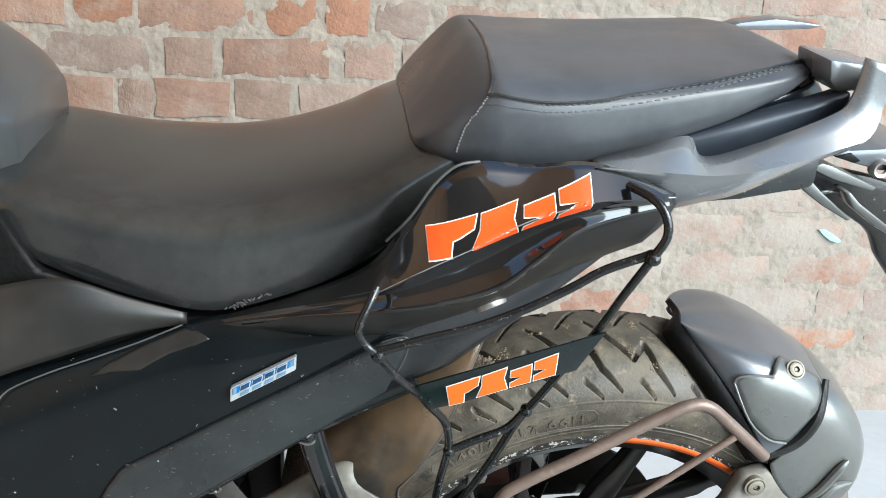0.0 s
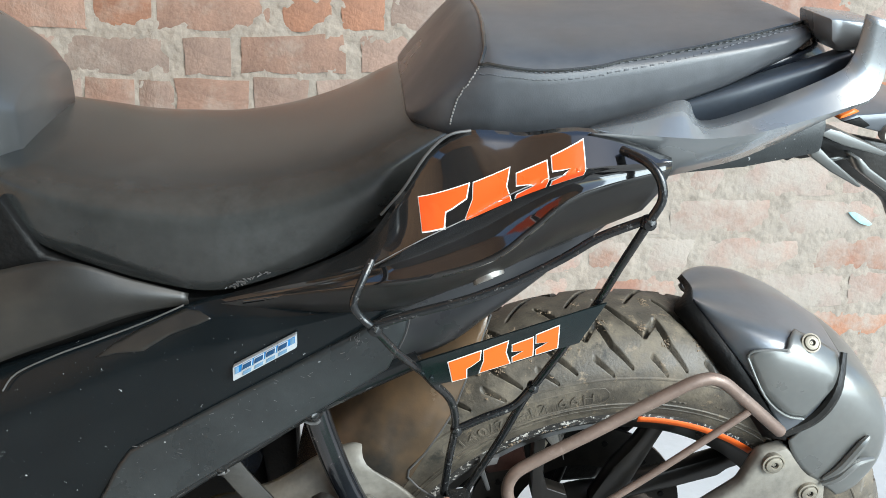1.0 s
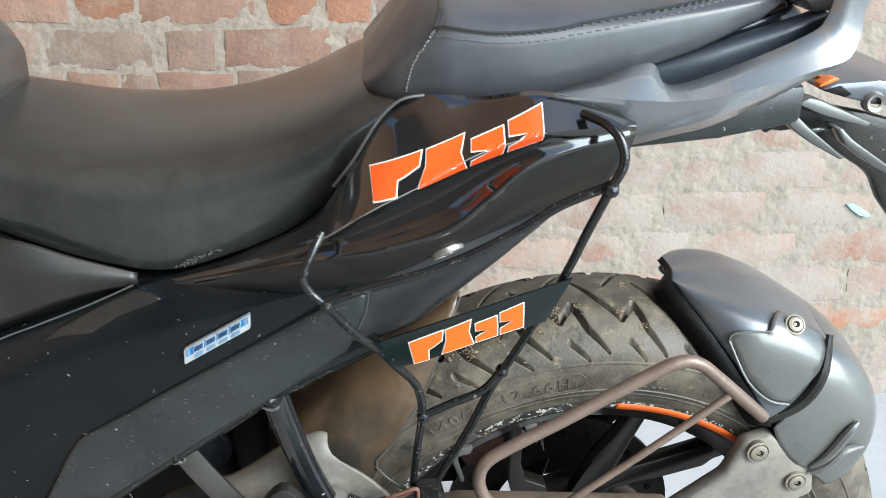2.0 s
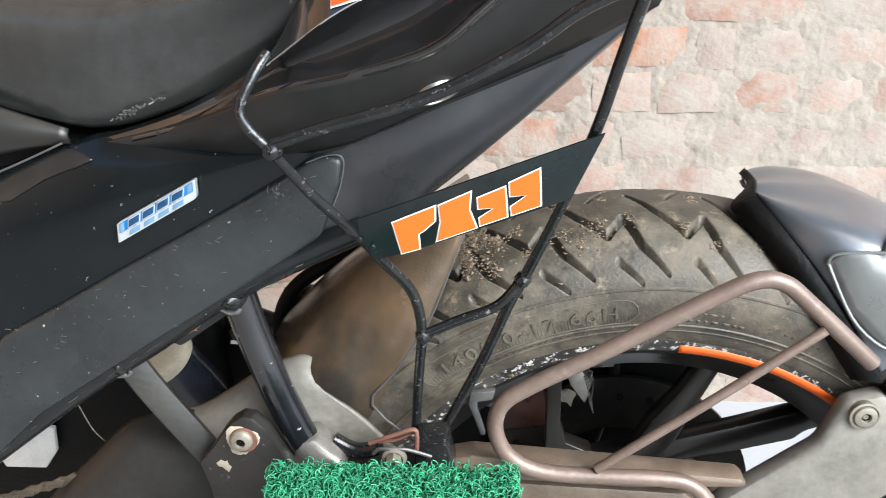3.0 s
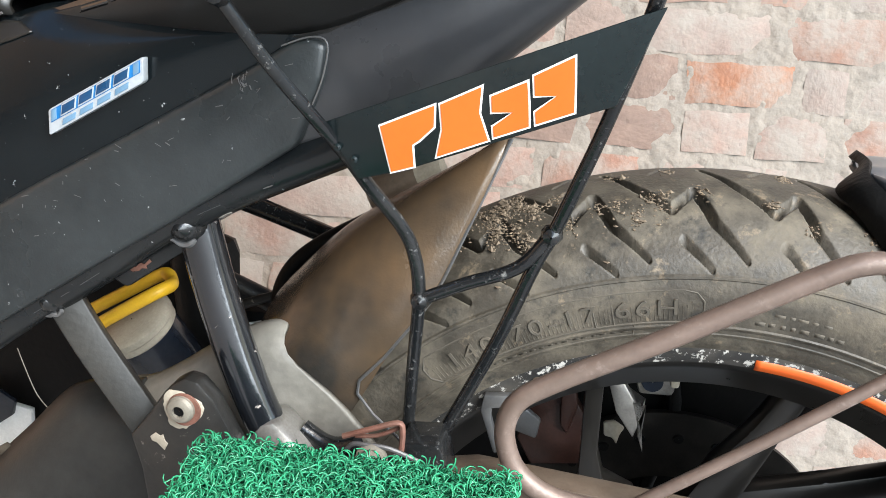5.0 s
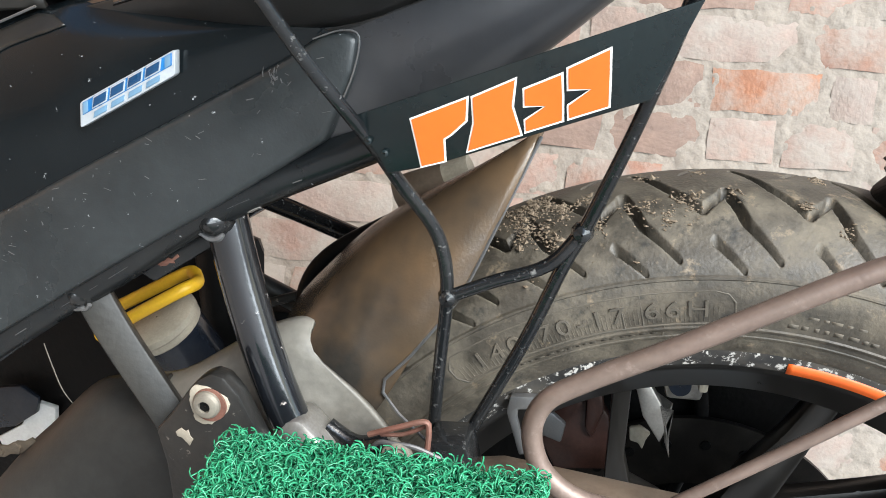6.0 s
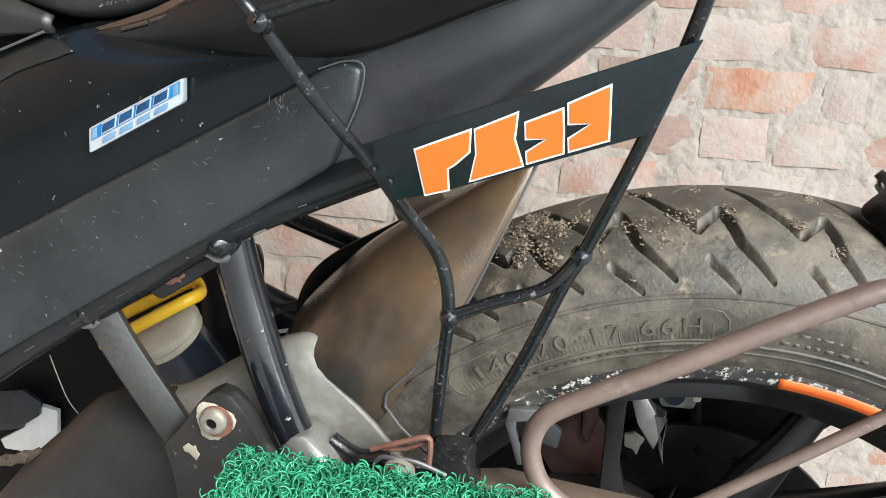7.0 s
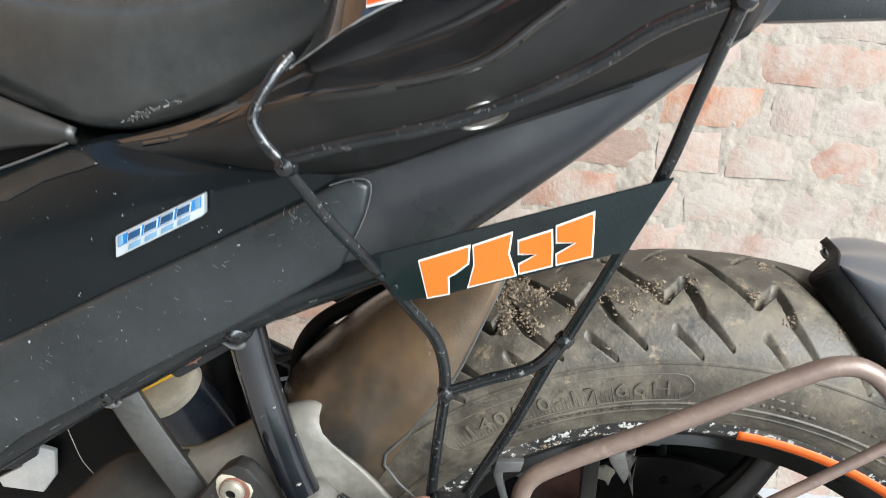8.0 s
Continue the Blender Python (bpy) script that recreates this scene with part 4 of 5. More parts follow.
flat.name = "sidewall_lettering"
flat.materials.clear()
flat.materials.append(LETTER)
text_ob = new("sidewall_lettering", flat)
text_ob.parent = rim
tagged(text_ob, "raised tyre size lettering 140/70-17 66H")

# ---- swingarm, inner fender and hugger ----
fender = part("inner_fender", skin([
    [(-0.300, 0.072, 0.090), (-0.285, 0.070, 0.172), (-0.246, 0.066, 0.222), (-0.206, 0.062, 0.258), (-0.136, 0.055, 0.310)],
    [(-0.310, 0.020, 0.090), (-0.292, 0.020, 0.180), (-0.252, 0.018, 0.232), (-0.210, 0.016, 0.268), (-0.134, 0.010, 0.320)],
    [(-0.304, -0.020, 0.090), (-0.281, -0.024, 0.190), (-0.247, -0.026, 0.241), (-0.205, -0.030, 0.2805), (-0.131, -0.034, 0.3275)],
    [(-0.292, -0.060, 0.100), (-0.266, -0.062, 0.192), (-0.230, -0.064, 0.244), (-0.186, -0.062, 0.284), (-0.1285, -0.056, 0.3340)],
    [(-0.272, -0.084, 0.100), (-0.246, -0.086, 0.172), (-0.214, -0.086, 0.218), (-0.184, -0.084, 0.250), (-0.1475, -0.070, 0.286)],
    [(-0.230, -0.088, 0.100), (-0.215, -0.090, 0.156), (-0.196, -0.090, 0.193), (-0.182, -0.088, 0.220), (-0.163, -0.080, 0.248)],
]), FENDER, bike, "dark plastic inner fender before the tyre, brown reflections painted in", thick=0.003, angle=70)
part("fender_edge", tube([(-0.1282, -0.058, 0.3352), (-0.1472, -0.0725, 0.286), (-0.163, -0.083, 0.248), (-0.186, -0.092, 0.215), (-0.200, -0.094, 0.192), (-0.165, -0.096, 0.160)], 0.0010, 6, 3), LOCK, fender)

part("swingarm", skin([
    [(-0.352, -0.078, 0.172), (-0.320, -0.084, 0.181), (-0.274, -0.086, 0.213), (-0.249, -0.090, 0.2265), (-0.240, -0.092, 0.2270)],
    [(-0.350, -0.100, 0.167), (-0.318, -0.104, 0.175), (-0.272, -0.104, 0.204), (-0.247, -0.104, 0.2160), (-0.237, -0.103, 0.2150)],
    [(-0.338, -0.112, 0.122), (-0.300, -0.112, 0.142), (-0.256, -0.108, 0.164), (-0.222, -0.105, 0.184), (-0.203, -0.104, 0.188)],
    [(-0.320, -0.100, 0.040), (-0.280, -0.100, 0.060), (-0.230, -0.098, 0.090), (-0.180, -0.096, 0.118), (-0.160, -0.096, 0.130)],
]), ARMPAINT, bike, "dusty olive-grey swingarm cover", thick=0.004, angle=60)
part("pivot_cover", skin([
    [(-0.500, -0.060, 0.030), (-0.440, -0.076, 0.100), (-0.409, -0.080, 0.132), (-0.380, -0.084, 0.162), (-0.362, -0.086, 0.1715), (-0.342, -0.088, 0.1745), (-0.326, -0.090, 0.1800)],
    [(-0.500, -0.090, 0.015), (-0.440, -0.102, 0.086), (-0.401, -0.106, 0.126), (-0.374, -0.108, 0.156), (-0.358, -0.110, 0.1660), (-0.340, -0.111, 0.1690), (-0.322, -0.112, 0.1740)],
    [(-0.490, -0.105, -0.030), (-0.430, -0.114, 0.040), (-0.390, -0.118, 0.090), (-0.362, -0.119, 0.124), (-0.344, -0.119, 0.138), (-0.324, -0.119, 0.146), (-0.306, -0.118, 0.152)],
    [(-0.470, -0.100, -0.080), (-0.410, -0.106, -0.030), (-0.374, -0.110, 0.010), (-0.344, -0.112, 0.050), (-0.324, -0.112, 0.062), (-0.306, -0.112, 0.070), (-0.290, -0.112, 0.076)],
]), PIVOT, bike, "dark moulded cover at the swingarm pivot", thick=0.004, angle=60)
part("chain_guard", merged(
    slab([(-0.20, 0.150), (-0.13, 0.165), (0.055, 0.151), (0.060, 0.143), (-0.02, 0.140), (-0.13, 0.146), (-0.21, 0.120)], -0.112, -0.092, 0.004),
    slab([(-0.24, 0.12), (-0.13, 0.140), (0.02, 0.133), (0.04, 0.118), (-0.02, 0.098), (-0.15, 0.085), (-0.25, 0.070)], -0.106, -0.080, 0.006)), BROWNBAR, bike, "brown dusty swingarm bar", angle=30)

hug_a = [(11.6, 0.332, 0.330, 0.020), (12.6, 0.334, 0.326, 0.036), (15.5, 0.338, 0.315, 0.058), (19.2, 0.343, 0.302, 0.074), (24, 0.349, 0.286, 0.083), (30, 0.353, 0.270, 0.085), (34.5, 0.354, 0.261, 0.084)]


def hugger_skin(stations):
    """A fender shell round the wheel: stations of angle, outer radius, the radius of its lower edge and its half width."""
    rows = []
    for a, r, low, half in stations:
        a = radians(a)
        mid = (r + low) / 2
        ring = [(-half, low), (-half * 1.02, (mid + low) / 2), (-half * 0.98, mid + (r - mid) * 0.35), (-half * 0.80, r - (r - mid) * 0.22), (-half * 0.4, r - 0.003), (0, r),
                (half * 0.4, r - 0.003), (half * 0.80, r - (r - mid) * 0.22), (half * 0.98, mid + (r - mid) * 0.35), (half * 1.02, (mid + low) / 2), (half, low)]
        rows.append([(q * math.sin(a), y, q * math.cos(a)) for y, q in ring])
    bm = skin(rows, 4, 5)
    bm.normal_update()
    if sum(f.normal.x * f.calc_center_median().x + f.normal.z * f.calc_center_median().z for f in bm.faces) < 0:
        bmesh.ops.reverse_faces(bm, faces=bm.faces)
    return bm


hugger_bm = hugger_skin(hug_a)
hugger_tree = BVHTree.FromBMesh(hugger_bm)
hugger = part("rear_hugger", hugger_bm, TITAN, bike, "grey painted rear wheel hugger", thick=0.004, angle=70)


def screw(parent, x, y, z, r=0.007, turn=0):
    """A round-headed socket screw in a shallow collar, looking to the left of the motorcycle, tipped by turn degrees."""
    m = pose(x, y, z, turn, 0, 0)
    head = part("screw", moved(turned([(0.004, r * 1.20), (-0.0012, r * 1.25), (-0.0016, r * 1.05), (0.0, r * 0.95), (-0.0026, r * 0.90), (-0.0034, r * 0.62), (-0.0034, r * 0.42), (-0.0016, r * 0.38), (-0.0016, 0.0004)], 24), m), BOLT, parent, "dusty socket screw", angle=30)
    part("socket", moved(turned([(-0.0012, 0.0004), (-0.0019, r * 0.37), (-0.0012, r * 0.38)], 6), m), VOID, head)
    return head


# near-black lining paints the shade under the hugger
part("hugger_inside_shade", hugger_skin([(a, r - 0.010, low + 0.001, h * 0.93) for a, r, low, h in hug_a[3:]]), VOID, hugger, thick=0.002)
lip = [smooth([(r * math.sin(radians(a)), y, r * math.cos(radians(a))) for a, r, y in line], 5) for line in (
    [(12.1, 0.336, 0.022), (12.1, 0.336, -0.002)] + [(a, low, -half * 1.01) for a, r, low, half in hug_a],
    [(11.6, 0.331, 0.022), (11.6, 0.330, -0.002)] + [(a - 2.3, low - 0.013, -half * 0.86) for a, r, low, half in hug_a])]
# lip drawn wide and black, so it carries the shaded gap too
part("hugger_lip_and_shade", grid(lip), VOID, hugger, "inner lip of the hugger, widened and blacked to paint its shade", thick=0.003, angle=60)
rear = part("hugger_rear", hugger_skin([(35.4, 0.352, 0.259, 0.085), (38, 0.355, 0.252, 0.087), (42, 0.355, 0.247, 0.088), (46, 0.351, 0.247, 0.088), (50, 0.341, 0.250, 0.086), (54, 0.322, 0.254, 0.083), (56.5, 0.296, 0.256, 0.080)]), HUGLOW, hugger, "lower silver-grey piece of the hugger", thick=0.004, angle=70)
part("hugger_seam", tube([(0.146, -0.080, 0.218), (0.170, -0.086, 0.238), (0.184, -0.085, 0.265), (0.192, -0.070, 0.296)], [0.0055, 0.0055, 0.005, 0.003], 8), CASTING, hugger)
PANEL = [(0.1361, -0.0741, 0.3141), (0.1457, -0.0603, 0.3161), (0.164, -0.0644, 0.3076), (0.1878, -0.065, 0.2943), (0.1790, -0.0839, 0.2700), (0.1560, -0.0870, 0.2400), (0.138, -0.0860, 0.2450), (0.118, -0.083, 0.2640), (0.099, -0.0782, 0.2980), (0.1037, -0.0782, 0.3047), (0.1313, -0.0819, 0.3074)]
part("raised_panel", laid(PANEL, hugger_tree, 0.0042), HUGLOW, hugger, "raised panel on the hugger", thick=0.0045, angle=25)
for edge in (PANEL[5:9], PANEL[8:11]):
    run = [hugger_tree.find_nearest(Vector(p)) for p in edge]
    part("panel_edge", tube([tuple(h[0] + h[1] * 0.0046) for h in run], 0.0013, 8, 4), HUGLOW, hugger, "pale worn edge of the raised panel")
screw(hugger, 0.1560, -0.0745, 0.3095, 0.0070, -40)
for d in (0.0, 0.020):
    part("ridge", tube([(0.2240 + 0.5 * d, -0.0905, 0.2180 - 1.3 * d), (0.2165, -0.0925, 0.2090 - d), (0.2030, -0.0925, 0.1850 - 0.6 * d), (0.1900, -0.0900, 0.1700 - 0.3 * d)], [0.002, 0.0042, 0.0042, 0.002], 8, 5), HUGLOW, rear)
part("hugger_arm", merged(
    slab([(0.126, 0.198), (0.150, 0.205), (0.172, 0.185), (0.196, 0.162), (0.200, 0.138), (0.170, 0.122), (0.100, 0.060), (0.030, 0.010), (-0.005, 0.030), (0.050, 0.112), (0.112, 0.162)], -0.088, -0.070, 0.005)),
    ARMPAINT, bike, "grey hugger bracket with bolts")
screw(hugger, 0.1377, -0.0905, 0.1901, 0.0085, 0)
screw(hugger, 0.1787, -0.0905, 0.1552, 0.0080, 0)

# ---- footrest bracket, stays and sari guard ----
bracket = part("footrest_bracket", merged(
    slab([(-0.305, 0.183), (-0.296, 0.194), (-0.286, 0.209), (-0.281, 0.215), (-0.274, 0.2195), (-0.267, 0.218), (-0.259, 0.209), (-0.252, 0.195), (-0.243, 0.178), (-0.230, 0.10), (-0.290, 0.08), (-0.300, 0.165)], -0.152, -0.140, 0.002),
    slab([(-0.262, 0.150), (-0.226, 0.165), (-0.205, 0.163), (-0.170, 0.164), (-0.150, 0.165), (-0.144, 0.150), (-0.150, 0.120), (-0.262, 0.110)], -0.140, -0.104, 0.004)),
    CASTING, bike, "black cast footrest bracket", angle=30)
jag = random.Random(21)
part("bare_patch", slab([(-0.2755 + (0.0104 + 0.0014 * math.sin(3 * q + 1) + jag.uniform(-0.0006, 0.0006)) * math.cos(q), 0.2025 + (0.0104 + 0.0014 * math.sin(3 * q + 1) + jag.uniform(-0.0006, 0.0006)) * math.sin(q)) for q in np.linspace(0, 6.15, 40)], -0.1527, -0.1515, 0.0002), CREAM, bracket, "flaked paint round the bolt")
part("washer", moved(turned([(0.0, 0.0005), (0.0, 0.0090), (-0.0010, 0.0088), (-0.0012, 0.0005)], 28), Matrix.Translation((-0.2742, -0.1526, 0.2028))), RUSTRED, bracket, "reddish rusted washer")
part("bolt", moved(turned([(0.0, 0.0005), (0.0, 0.0072), (-0.0018, 0.0072), (-0.0034, 0.0062), (-0.0042, 0.0046), (-0.0042, 0.0031), (-0.0022, 0.0029), (-0.0022, 0.0005)], 24), Matrix.Translation((-0.2752, -0.1536, 0.2035))), BOLT, bracket, "dusty round-headed socket bolt", angle=30)
part("socket", moved(turned([(0.0, 0.0005), (0.0, 0.0030), (-0.0006, 0.0030), (-0.0006, 0.0005)], 6), Matrix.Translation((-0.2752, -0.1559, 0.2035))), VOID, bracket, "dark socket of the bolt")
bolt(bracket, -0.181, -0.136, 0.180, 0.0062)
part("saddle", tube([(-0.224, -0.118, 0.180), (-0.213, -0.119, 0.174), (-0.204, -0.120, 0.173), (-0.192, -0.122, 0.178)], 0.0055, 10, 4), ROD, bracket)
part("tie_strap", tube([(-0.198, -0.130, 0.186), (-0.183, -0.131, 0.193), (-0.169, -0.131, 0.1985), (-0.1665, -0.131, 0.194), (-0.1668, -0.131, 0.182)], 0.0016, 8, 4), RUSTRED, bracket, "thin red-brown metal strap")
part("tie_strap", tube([(-0.1675, -0.128, 0.195), (-0.180, -0.128, 0.188), (-0.192, -0.128, 0.186)], 0.0012, 8, 4), RUSTRED, bracket)
part("rubber_strip", tube([(-0.195, -0.134, 0.181), (-0.191, -0.136, 0.186), (-0.184, -0.137, 0.187), (-0.172, -0.136, 0.186), (-0.157, -0.133, 0.179)], 0.0013, 8, 4), LOCK, bracket, "dusty grey rubber strip")
part("clamp_box", slab([(-0.168, 0.186), (-0.148, 0.188), (-0.145, 0.183), (-0.141, 0.165), (-0.146, 0.150), (-0.168, 0.150)], -0.130, -0.104, 0.002), ROD, bracket, "black enamelled clamp")
part("stay", tube([(-0.2785, -0.122, 0.296), (-0.2705, -0.122, 0.262), (-0.2575, -0.123, 0.220), (-0.2430, -0.124, 0.185), (-0.228, -0.124, 0.162)], 0.0110, 20), STAY, bike, "glossy black tubular stay")
part("stay", bar([(-0.353, -0.128, 0.249), (-0.337, -0.129, 0.222), (-0.310, -0.130, 0.183), (-0.290, -0.131, 0.154)], 0.0088, 0.0062, twist=28), STAYPAINT, bike, "worn dull black square stay")
for x, z in ((-0.2785, 0.2935), (-0.3535, 0.2465)):
    part("stay_clamp", moved(turned([(-0.009, 0.0005), (-0.007, 0.005), (-0.002, 0.0085), (0.006, 0.0095), (0.014, 0.009)], 18), Matrix.Translation((x, -0.134, z))), ROD, bike)
    wr = random.Random(int(-x * 1000))
    bead = [(x + 0.0088 * math.cos(q) * wr.uniform(0.9, 1.1), -0.1375 + wr.uniform(-0.0006, 0.0006), z + 0.0088 * math.sin(q) * wr.uniform(0.9, 1.1)) for q in np.linspace(0.4, 5.6, 16)]
    part("weld", tube(bead, [wr.uniform(0.0010, 0.0018) for b in bead], 6, 3), LOCK, bike, "rough bead of weld")
    seam_line = [(x + 0.006 + 0.0026 * k, -0.1340 + wr.uniform(-0.0008, 0.0008), z + 0.003 + 0.0010 * k + wr.uniform(-0.0006, 0.0006)) for k in range(8)]
    part("weld", tube(seam_line, [wr.uniform(0.0012, 0.0024) for b in seam_line], 6, 3), STEEL, bike, "bright spattered weld")
part("stay_foot", slab([(-0.252, 0.160), (-0.246, 0.188), (-0.234, 0.192), (-0.214, 0.172), (-0.216, 0.150)], -0.136, -0.110, 0.005), STEEL, bike, "bare metal foot of the stay")

guard = part("sari_guard", tube([(-0.231, -0.190, 0.452), (-0.236, -0.198, 0.444), (-0.243, -0.204, 0.428), (-0.238, -0.204, 0.417), (-0.230, -0.203, 0.408), (-0.215, -0.186, 0.380), (-0.200, -0.168, 0.355),
                                 (-0.192, -0.152, 0.338), (-0.184, -0.140, 0.322), (-0.171, -0.130, 0.302), (-0.165, -0.126, 0.286), (-0.163, -0.122, 0.264), (-0.166, -0.112, 0.226), (-0.169, -0.102, 0.180)], [0.0028] * 5 + [0.0030] * 3 + [0.0034] * 6, 10, 5),
             ROD, bike, "black enamelled wire sari guard")
part("rod", tube([(-0.070, -0.188, 0.527), (-0.060, -0.208, 0.526), (-0.053, -0.216, 0.518), (-0.051, -0.219, 0.505), (-0.057, -0.218, 0.490), (-0.064, -0.196, 0.450), (-0.070, -0.175, 0.412), (-0.083, -0.148, 0.360),
                  (-0.100, -0.124, 0.306), (-0.108, -0.118, 0.286), (-0.124, -0.110, 0.240), (-0.150, -0.100, 0.178)], [0.0031] * 8 + [0.0035] * 4, 10, 5), ROD, guard)
part("rod", tube([(-0.058, -0.214, 0.4895), (-0.0844, -0.209, 0.476), (-0.1054, -0.206, 0.4605), (-0.134, -0.205, 0.4440), (-0.1672, -0.205, 0.4302), (-0.2006, -0.2045, 0.4205), (-0.229, -0.203, 0.4105)], 0.0032, 10, 5), ROD, guard)
part("rod", tube([(-0.162, -0.123, 0.264), (-0.140, -0.123, 0.275), (-0.115, -0.122, 0.286), (-0.100, -0.122, 0.306)], 0.0034, 10, 5), ROD, guard)
for p in ((-0.229, -0.203, 0.408), (-0.162, -0.123, 0.264), (-0.101, -0.123, 0.304), (-0.057, -0.217, 0.489)):
    part("weld", moved(turned([(-0.006, 0.0005), (-0.0045, 0.004), (0, 0.0055), (0.0045, 0.004), (0.006, 0.0005)], 10), Matrix.Translation(p)), ROD, guard)


def plate_lift(x, z):
    return -0.28 * (z - 0.365)


plate = part("name_plate", slab([(-0.200, 0.356), (-0.066, 0.412), (-0.080, 0.373), (-0.090, 0.369), (-0.166, 0.337), (-0.186, 0.331), (-0.194, 0.345)], -0.168, -0.1655, 0.0006, lift=plate_lift), PLATE, guard, "black enamelled plate with an orange sticker")


def outset(ring, d):
    """A closed outline moved outwards by d, mitred."""
    area = sum(a[0] * b[1] - b[0] * a[1] for a, b in zip(ring, ring[1:] + ring[:1]))
    turn = 1 if area > 0 else -1
    out = []
    for k, p in enumerate(ring):
        p = Vector(p)
        e = (p - Vector(ring[k - 1])).normalized()
        f = (Vector(ring[(k + 1) % len(ring)]) - p).normalized()
        ne, nf = Vector((e.y, -e.x)) * turn, Vector((f.y, -f.x)) * turn
        m = (ne + nf) / max(0.5, 1 + ne.dot(nf))
        out.append((p.x + m.x * d, p.y + m.y * d))
    return out


def sticker(parent, corners, mat, edge, lay_on, name="sticker_edge"):
    """Four slanting blocks with notches and pale edges, lettered with nothing, within four corners of the x-z plane."""
    bl, br, tr, tl = (Vector(c) for c in corners)
    shapes = [[(0.005, 0.96), (0.300, 1.0), (0.278, 0.62), (0.190, 0.46), (0.150, 0.42), (0.135, 0.0), (0.010, 0.03)],
              [(0.330, 0.98), (0.545, 1.04), (0.515, 0.60), (0.540, 0.06), (0.265, 0.05), (0.318, 0.52)],
              [(0.585, 0.82), (0.765, 0.86), (0.760, 0.48), (0.750, 0.08), (0.570, 0.08), (0.573, 0.28), (0.680, 0.42), (0.578, 0.54)],
              [(0.800, 0.92), (0.995, 1.0), (0.987, 0.58), (0.975, 0.08), (0.785, 0.08), (0.788, 0.30), (0.900, 0.46), (0.794, 0.58)]]
    for k, unit in enumerate(shapes):
        flat = []
        for u, v in unit:
            p = bl.lerp(br, u).lerp(tl.lerp(tr, u), v)
            flat.append((p.x, p.y))
        for ring, lift, m, called, label in ((outset(flat, edge), 0.0004 + 0.00003 * k, OUTLINE, name, "pale edge of a sticker block"), (flat, 0.0009, mat, "sticker_block", "orange sticker block")):
            bm = bmesh.new()
            bm.faces.new([bm.verts.new((x, 0, z)) for x, z in ring])
            bm.normal_update()
            bmesh.ops.triangulate(bm, faces=bm.faces)
            bmesh.ops.subdivide_edges(bm, edges=bm.edges, cuts=5, use_grid_fill=True)
            for q in bm.verts:
                q.co = lay_on(q.co.x, q.co.z, lift)
            bmesh.ops.recalc_face_normals(bm, faces=bm.faces)
            part(called, bm, m, parent, label)


def on_plate(x, z, lift):
    return Vector((x, -0.1680 - lift + plate_lift(x, z), z))


def on_tail(x, z, lift):
    spot, way, _, _ = tail_tree.ray_cast(Vector((x, -0.4, z)), Vector((0, 1, 0)))
    if spot is None:
        spot, way, _, _ = tail_tree.find_nearest(Vector((x, -0.19, z)))
    return spot + (way if way.y < 0 else -way) * (lift + 0.0002)


sticker(plate, ((-0.1715, 0.3353), (-0.0937, 0.3683), (-0.0973, 0.3915), (-0.1757, 0.3573)), DECAL, 0.0008, on_plate)
sticker(tail, ((-0.1985, 0.4735), (-0.0935, 0.5130), (-0.0945, 0.5312), (-0.2000, 0.4935)), DECAL_RED, 0.0007, on_tail)

BADGE_AT = [Vector(c) for c in ((-0.3336, 0.3370), (-0.2856, 0.3650), (-0.2852, 0.3764), (-0.3330, 0.3490))]


def on_badge(u, v):
    a, b, c, d = BADGE_AT
    p = a.lerp(b, u).lerp(d.lerp(c, u), v)
    return p.x, p.y


badge = part("badge", slab([on_badge(u, v) for u, v in ((0.0, 0.04), (0.02, 0), (0.98, 0), (1.0, 0.06), (1.0, 0.94), (0.98, 1), (0.02, 1), (0, 0.96))], -0.1548, -0.150, 0.0008), BADGE, bike, "blue and silver oblong badge")
part("badge_field", slab([on_badge(u, v) for u, v in ((0.03, 0.44), (0.97, 0.44), (0.97, 0.93), (0.03, 0.93))], -0.1552, -0.1535, 0.0003), BLUE, badge, "blue upper field of the badge")
for u in (0.035, 0.90):
    part("badge_field", slab([on_badge(a, b) for a, b in ((u, 0.47), (u + 0.06, 0.47), (u + 0.06, 0.90), (u, 0.90))], -0.1554, -0.1545, 0.0002), STEELBLUE, badge, "paler blue end of the field")
for k in range(4):
    u = 0.15 + 0.185 * k
    part("badge_bar", slab([on_badge(a, b) for a, b in ((u - 0.012, 0.47), (u + 0.150, 0.47), (u + 0.164, 0.91), (u + 0.004, 0.91))], -0.1556, -0.1545, 0.0002), BADGE, badge, "pale rim of a bar")
    part("badge_bar", slab([on_badge(a, b) for a, b in ((u, 0.52), (u + 0.138, 0.52), (u + 0.150, 0.86), (u + 0.014, 0.86))], -0.1559, -0.1545, 0.0002), INKBLUE, badge, "bar in place of a letter")
    part("badge_bar", slab([on_badge(a, b) for a, b in ((u, 0.10), (u + 0.138, 0.10), (u + 0.146, 0.34), (u + 0.010, 0.34))], -0.1554, -0.1540, 0.0002), STEELBLUE, badge, "grey-blue bar in place of a letter")

foot_rail = part("foot_rail", tube([(0.030, -0.122, 0.140), (0.018, -0.120, 0.151), (-0.004, -0.120, 0.156), (-0.075, -0.120, 0.158), (-0.104, -0.120, 0.170), (-0.115, -0.120, 0.192), (-0.111, -0.120, 0.212), (-0.092, -0.120, 0.227),
